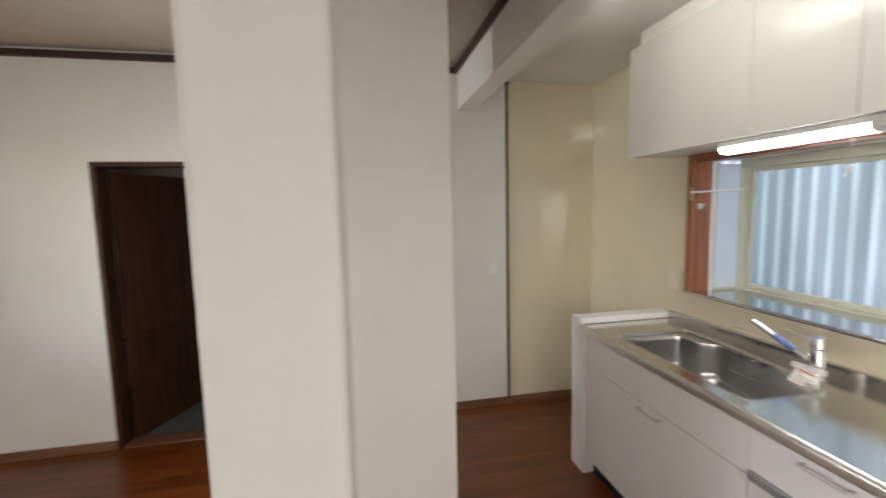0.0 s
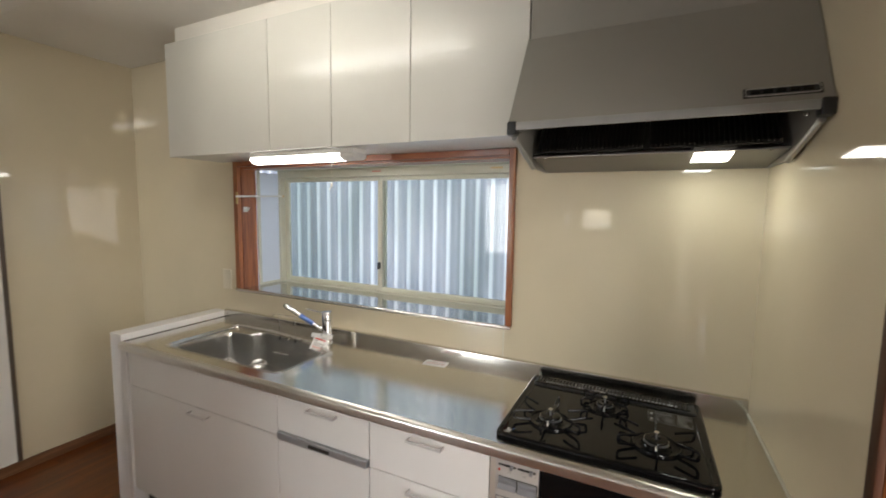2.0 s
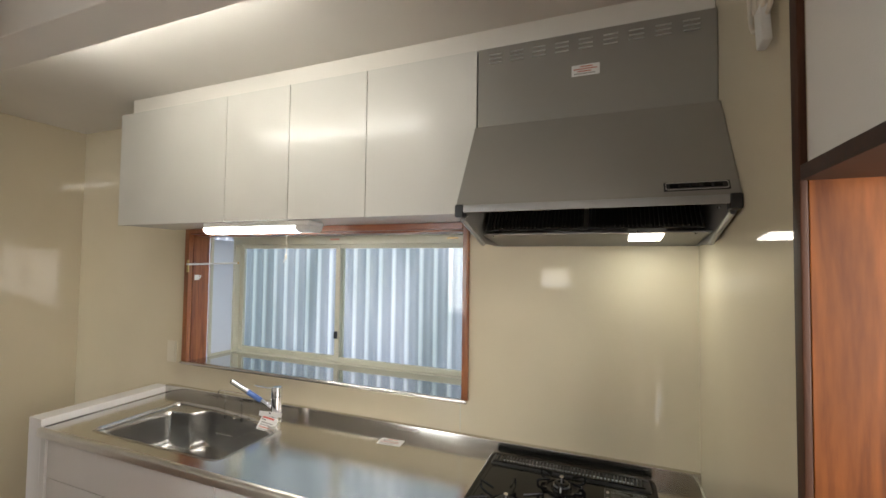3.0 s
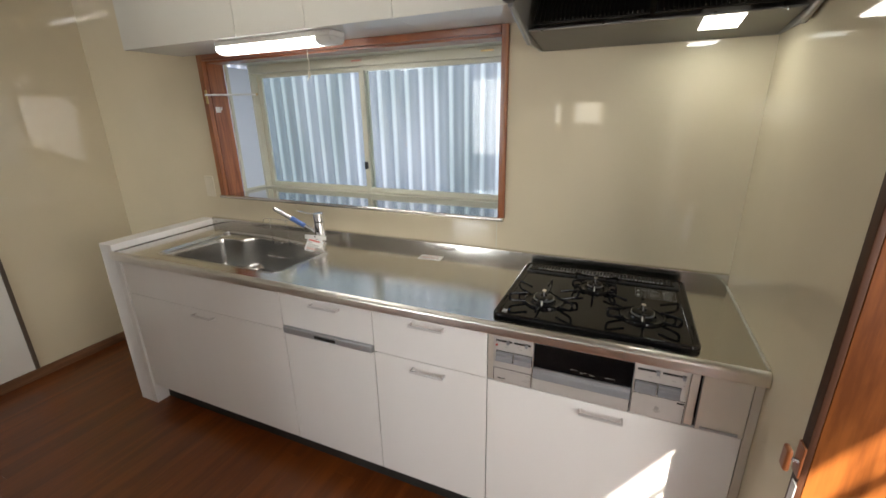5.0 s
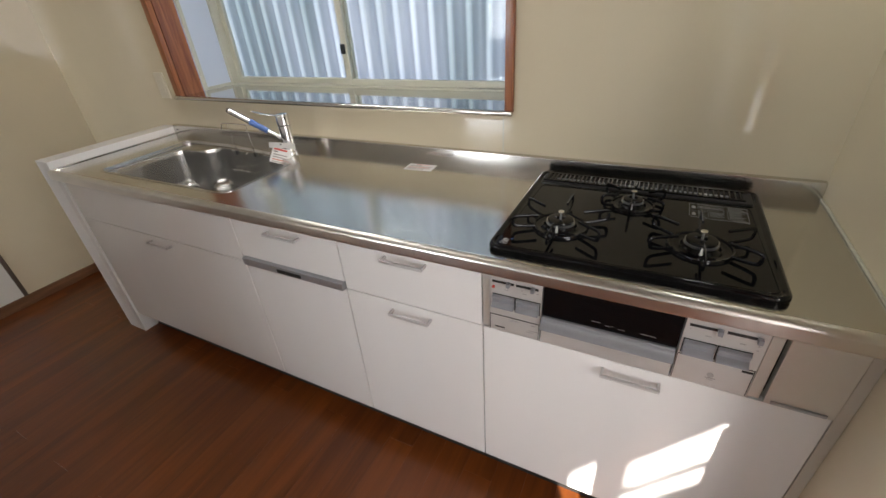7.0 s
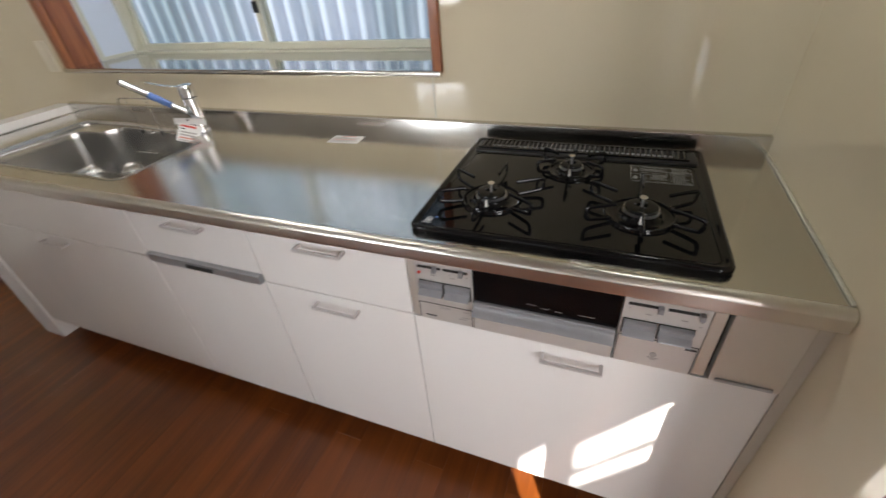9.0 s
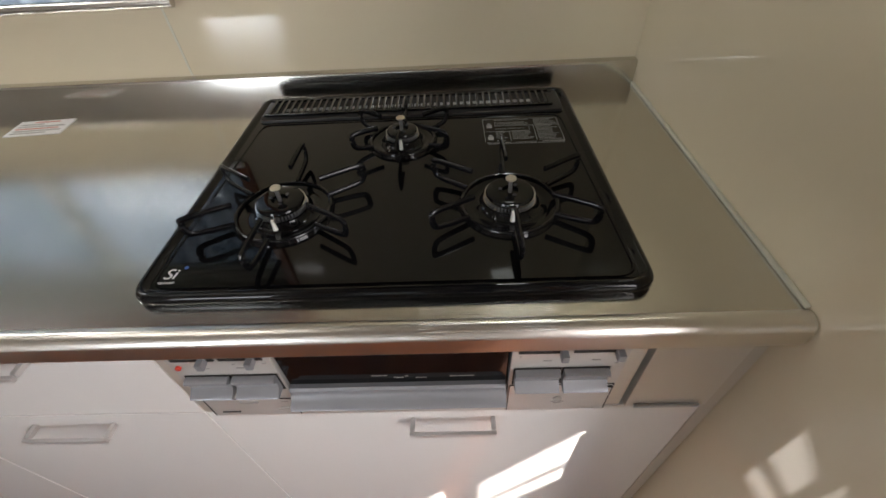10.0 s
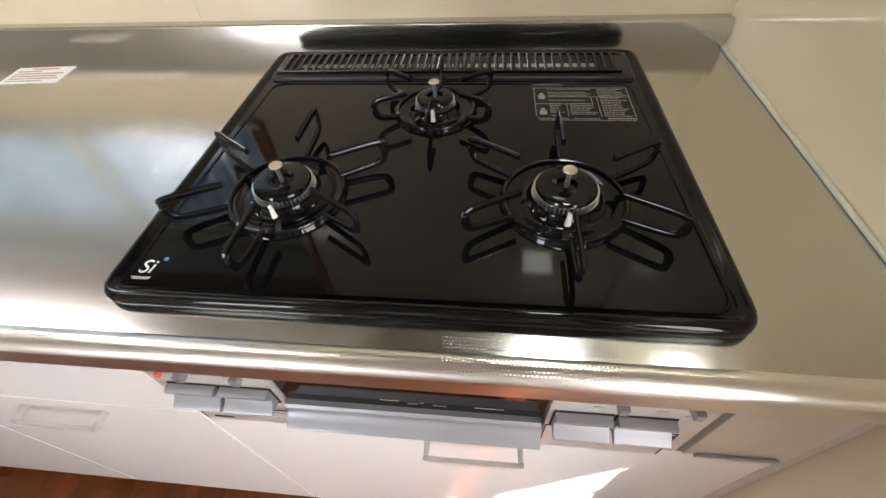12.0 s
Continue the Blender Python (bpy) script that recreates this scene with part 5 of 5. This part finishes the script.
def strip_lamp():
    t = thing("strip_lamp", (-1.79, -0.21, 1.80), "lit white fluorescent strip lamp fixed under the wall cabinets", "lamp")
    part("housing", box((-2.09, -0.262, 1.782), (-1.47, -0.165, 1.804), 0.004), M_PLASTIC, t)
    prof = [(-0.262, 1.781), (-0.260, 1.768), (-0.245, 1.757), (-0.215, 1.753), (-0.185, 1.757), (-0.170, 1.768), (-0.166, 1.781)]
    part("cover", prism_x(prof, -2.088, -1.545), M_TUBE, t, "glowing white lamp cover")
    part("end_cap", prism_x([(y, z) for y, z in prof], -1.544, -1.472), M_PLASTIC, t)
    s = part("pull_cord", tube(smooth_path([(-1.585, -0.255, 1.765), (-1.586, -0.262, 1.73), (-1.583, -0.262, 1.69), (-1.586, -0.262, 1.655)], 5), 0.0016, 6), M_CORD, t)
    part("cord_knot", lathe([(0, 0.012), (0.005, 0.008), (0.006, -0.002), (0.003, -0.010), (0, -0.012)], (-1.588, -0.262, 1.648), 12), M_CORD, s)
    part("cord_tail", tube([(-1.586, -0.262, 1.648), (-1.600, -0.262, 1.625)], 0.0022, 6), M_CORD, s)


strip_lamp()


# ---- range hood ----
def hood():
    t = thing("range_hood", (-0.36, -0.25, 1.8), "silver metallic range hood with louvred cover beside the wall cabinets", "range hood")
    x0, x1 = -0.719, -0.002
    # duct cover
    dcv = part("duct_cover", box((x0 + 0.002, -0.306, 2.098), (x1, -0.292, 2.376), 0.0015), M_HOOD, t)
    part("duct_side", box((x0 + 0.002, -0.2915, 2.098), (x0 + 0.012, -0.002, 2.376)), M_HOOD, dcv)
    for k in range(9):
        cx = -0.655 + 0.0735 * k
        for j in range(3):
            z = 2.350 - 0.0145 * j
            bm = prism_x([(-0.3062, z + 0.003), (-0.3120, z + 0.0010), (-0.3120, z - 0.001), (-0.3062, z - 0.0005)], cx - 0.021, cx + 0.021)
            part("louvre", bm, M_LOUVRE, dcv)
    # canopy shell
    yf0, yf1, zs, zf = -0.330, -0.517, 2.094, 1.800
    bm = bmesh.new()
    def quad(*p):
        bm.faces.new([bm.verts.new(v) for v in p])
    quad((x0, yf0, zs), (x0, yf1, zf), (x1, yf1, zf), (x1, yf0, zs))
    quad((x0, yf0, zs), (x1, yf0, zs), (x1, -0.002, zs), (x0, -0.002, zs))
    for x in (x0, x1):
        quad((x, yf0, zs), (x, -0.002, zs), (x, -0.002, 1.70), (x, -0.25, 1.70), (x, yf1, zf - 0.022), (x, yf1, zf))
    bmesh.ops.remove_doubles(bm, verts=bm.verts, dist=1e-5)
    bmesh.ops.recalc_face_normals(bm, faces=bm.faces)
    bmesh.ops.solidify(bm, geom=bm.faces[:], thickness=0.006)
    part("canopy", bm, M_HOOD, t, smooth=False)
    part("front_rim", box((x0, yf1 - 0.004, zf - 0.022), (x1, yf1 + 0.006, zf - 0.0005), 0.003), M_RIM, t)
    for x in (x0, x1 - 0.022):
        part("corner_cap", box((x - 0.003, yf1 - 0.008, zf - 0.036), (x + 0.024, yf1 + 0.03, zf + 0.003), 0.005), M_BLACKM, t)
        bm = tube([(x + 0.011, yf1 + 0.03, zf - 0.038), (x + 0.011, -0.255, 1.698)], 0.008, 8)
        part("side_rim", bm, M_RIM, t)
    part("rear_rim", box((x0 + 0.01, -0.262, 1.7285), (x1 - 0.008, -0.256, 1.7345), 0.002), M_RIM, t)
    part("bottom_tray", prism_x([(-0.2555, 1.7285), (-0.2555, 1.7345), (-0.006, 1.706), (-0.006, 1.700)], x0 + 0.01, x1 - 0.008), M_TRAY, t, "darker grey bottom tray")
    part("back_plate", box((x0 + 0.008, -0.012, 1.701), (x1 - 0.008, -0.004, 2.08)), M_HOOD, t)
    fl = part("filter_frame", box((x0 + 0.012, -0.20, 1.86), (x1 - 0.01, -0.19, 2.08)), M_DARK, t)
    for k in range(2):
        a = x0 + 0.03 + k * 0.335
        f = bmesh.new()
        n = 26
        for j in range(n):
            x = a + 0.32 * (j + 0.5) / n
            add_box(f, (x - 0.0022, -0.30, 1.745), (x + 0.0022, -0.292, 1.90))
        bmesh.ops.rotate(f, cent=(0, -0.29, 1.745), matrix=Matrix.Rotation(radians(-38), 3, "X"), verts=f.verts)
        part("filter_slats", f, M_FILTER, fl, kind="stuff", smooth=False)
        fb = box((a, -0.288, 1.745), (a + 0.32, -0.284, 1.95))
        bmesh.ops.rotate(fb, cent=(0, -0.29, 1.745), matrix=Matrix.Rotation(radians(-38), 3, "X"), verts=fb.verts)
        part("filter_back", fb, M_DARK, fl, smooth=False)
    part("lamp_box", prism_x([(-0.2525, 1.7350), (-0.2525, 1.7500), (-0.131, 1.7500), (-0.131, 1.7210)], -0.236, -0.131), M_HOOD, t)
    part("lamp_lens", prism_x([(-0.2500, 1.7245), (-0.2500, 1.7278), (-0.135, 1.7144), (-0.135, 1.7112)], -0.232, -0.135), M_HOODLAMP, t, "glowing hood lamp lens")
    for x, y, z in ((-0.690, -0.500, 1.772), (-0.660, -0.300, 1.722), (-0.060, -0.300, 1.722), (-0.045, -0.500, 1.772), (-0.489, -0.264, 1.733), (-0.210, -0.264, 1.733)):
        part("screw", lathe([(0, 0.003), (0.004, 0.002), (0.0045, -0.002)], (x, y, z), 12), M_CHROME, t)
    bm = box((-0.165, -0.0012, -0.0155), (-0.020, 0.006, 0.0155), 0.003)
    tilt = math.atan2(yf0 - yf1, zs - zf)
    m = Matrix.Translation((0, -0.4995 + 0.004, 1.824)) @ Matrix.Rotation(-tilt, 4, "X")
    bmesh.ops.transform(bm, matrix=m @ Matrix.Translation((0, -0.006, 0)), verts=bm.verts)
    sw = part("control_strip", bm, M_BLACKM, t, "black control strip with round buttons")
    ro = round_poly([Vector(p) for p in ((-0.160, -0.011), (-0.025, -0.011), (-0.025, 0.011), (-0.160, 0.011))], 0.006, 4)
    bm = tube([(p.x, -0.0015, p.y) for p in ro], 0.0014, 6, closed=True)
    bmesh.ops.transform(bm, matrix=m @ Matrix.Translation((0, -0.0062, 0)), verts=bm.verts)
    part("strip_rim", bm, M_GREYPRINT, sw)
    for x in (-0.142, -0.118, -0.094, -0.070, -0.046):
        bm = box((x - 0.009, -0.0032, -0.006), (x + 0.009, 0.0, 0.006), 0.0025, 3)
        bmesh.ops.transform(bm, matrix=m @ Matrix.Translation((0, -0.0075, 0)), verts=bm.verts)
        part("button", bm, M_GRATE, sw)


hood()
paper("warning_sticker", -0.362, -0.3066, 2.250, 0.085, 0.036, 0, "white sticker with red print on the hood duct cover",
      [(0.3, 0.75, M_REDSOFT), (0.08, 0.9, M_REDSOFT), (0.2, 0.7, M_REDSOFT), (0.1, 0.85, M_GREYPRINT)], normal="Y")


# ---- switches and cords ----
s = thing("light_switch", (XL, -0.82, 1.105), "white plastic light switch plate on the white wallpaper wall", "switch")
part("plate", box((XL + 0.0005, -0.856, 1.045), (XL + 0.008, -0.786, 1.165), 0.003), M_PLASTIC, s)
part("rocker", box((XL + 0.0085, -0.838, 1.07), (XL + 0.011, -0.804, 1.14), 0.002), M_PLASTIC, s)
s = thing("wall_outlet", (-2.63, 0, 1.105), "white plastic outlet plate on the cream panel wall", "outlet")
part("plate", box((-2.665, -0.008, 1.045), (-2.595, -0.0005, 1.165), 0.003), M_CREAMPL, s)
part("socket", box((-2.650, -0.0105, 1.075), (-2.610, -0.0085, 1.135), 0.002), M_CREAMPL, s)


def cord_bundle():
    t = thing("cord_bundle", (-0.03, -0.68, 2.2), "looped bundle of cream cord on the wall beside the hood", "cord")
    rnd = random.Random(3)
    for k in range(6):
        y0 = -0.695 - 0.012 * k + rnd.uniform(-0.015, 0.015)
        zb = 2.12 + rnd.uniform(-0.03, 0.03)
        x = -0.012 - 0.006 * (k % 3)
        pts = [(x, -0.735, 2.34), (x, y0 + 0.042, 2.25), (x, y0 + 0.036, zb + 0.03), (x, y0, zb), (x, y0 - 0.03, zb + 0.035), (x, y0 - 0.03, 2.25), (x, -0.735, 2.34)]
        part("loop", tube(smooth_path(pts, 6), 0.0042, 8), M_CORD, t)
    part("hook", cyl((-0.001, -0.735, 2.335), (-0.035, -0.735, 2.345), 0.004, n=10), M_BRASS, t)
    bm = box((-0.030, -0.018, -0.040), (-0.012, 0.018, 0.040), 0.005)
    bmesh.ops.transform(bm, matrix=Matrix.Translation((0, -0.738, 2.085)) @ Matrix.Rotation(radians(-10), 4, "X"), verts=bm.verts)
    part("plug", bm, M_PLASTIC, t, "white flat connector hanging from the cord")


cord_bundle()

# ---- living side fixtures ----
M_LIVETUBE = glow("lit_tube", (1.0, 0.98, 0.93), 2.0)
cl = thing("ceiling_light", (-2.1, -3.4, 2.56), "white linear ceiling light of the living room", "lamp")
part("body", box((-2.45, -3.45, 2.53), (-1.75, -3.35, 2.5595), 0.004), M_PLASTIC, cl)
part("tube", tube([(-2.42, -3.40, 2.505), (-1.78, -3.40, 2.505)], 0.016, 14), M_LIVETUBE, cl)
bl = thing("beam_light", (-1.73, -0.93, 2.37), "white fluorescent light fixed on the kitchen side of the beam", "lamp")
part("body", box((-2.32, -0.949, 2.345), (-1.14, -0.922, 2.405), 0.004), M_PLASTIC, bl)
part("tube", tube([(-2.29, -0.905, 2.375), (-1.17, -0.905, 2.375)], 0.013, 14), M_LIVETUBE, bl)

def plain_window(name, x0, x1, z0, z1, label):
    w = thing(name, ((x0 + x1) / 2, YS, z0), label, "window")
    tagged(w, kind="structure")
    xm, f = (x0 + x1) / 2, 0.025
    bm = bmesh.new()
    add_box(bm, (x0, YS - 0.10, z0), (x0 + f, YS + 0.01, z1), 0.002)
    add_box(bm, (x1 - f, YS - 0.10, z0), (x1, YS + 0.01, z1), 0.002)
    add_box(bm, (x0 + f, YS - 0.10, z1 - f), (x1 - f, YS + 0.01, z1), 0.002)
    add_box(bm, (x0 + f, YS - 0.10, z0), (x1 - f, YS + 0.01, z0 + f), 0.002)
    add_box(bm, (xm - 0.02, YS - 0.08, z0 + f), (xm + 0.02, YS + 0.005, z1 - f), 0.002)
    part("window_frame", bm, M_ALU, w)
    for a, b in ((x0 + f, xm - 0.02), (xm + 0.02, x1 - f)):
        g = part("pane", box((a, YS - 0.06, z0 + f), (b, YS - 0.055, z1 - f)), M_GLASS, w)
        g.visible_shadow = False


plain_window("window_2", -1.359, -0.741, 1.301, 1.599, "small aluminium window of the living room")
# unseen window, added to hold the living room fill lamp
plain_window("fill_window", -3.199, -2.201, 0.801, 1.999, "unseen two-pane aluminium window added for living room fill light")

# ---- floor boards, last ----
def floor_boards():
    fl = solid("floor", box((XL, YS, -0.0115), (0.06, 0.0, -0.009)), M_DARK, smooth=False)
    rnd = random.Random(7)
    w, length = 0.101, 1.818
    x, row = XL + 0.001, 0
    while x < 0.05:
        xb = min(x + w, 0.06)
        y = YS - (row * 0.607) % length
        while y < -0.002:
            a, b = max(y, YS), min(y + length, -0.002)
            if b - a > 0.02:
                part("plank", box((x + 0.0001, a + 0.0002, -0.0085), (xb - 0.0001, b - 0.0002, 0.0), 0.0003, 1), M_FLOOR, fl, smooth=False)
            y += length
        x += w
        row += 1


floor_boards()
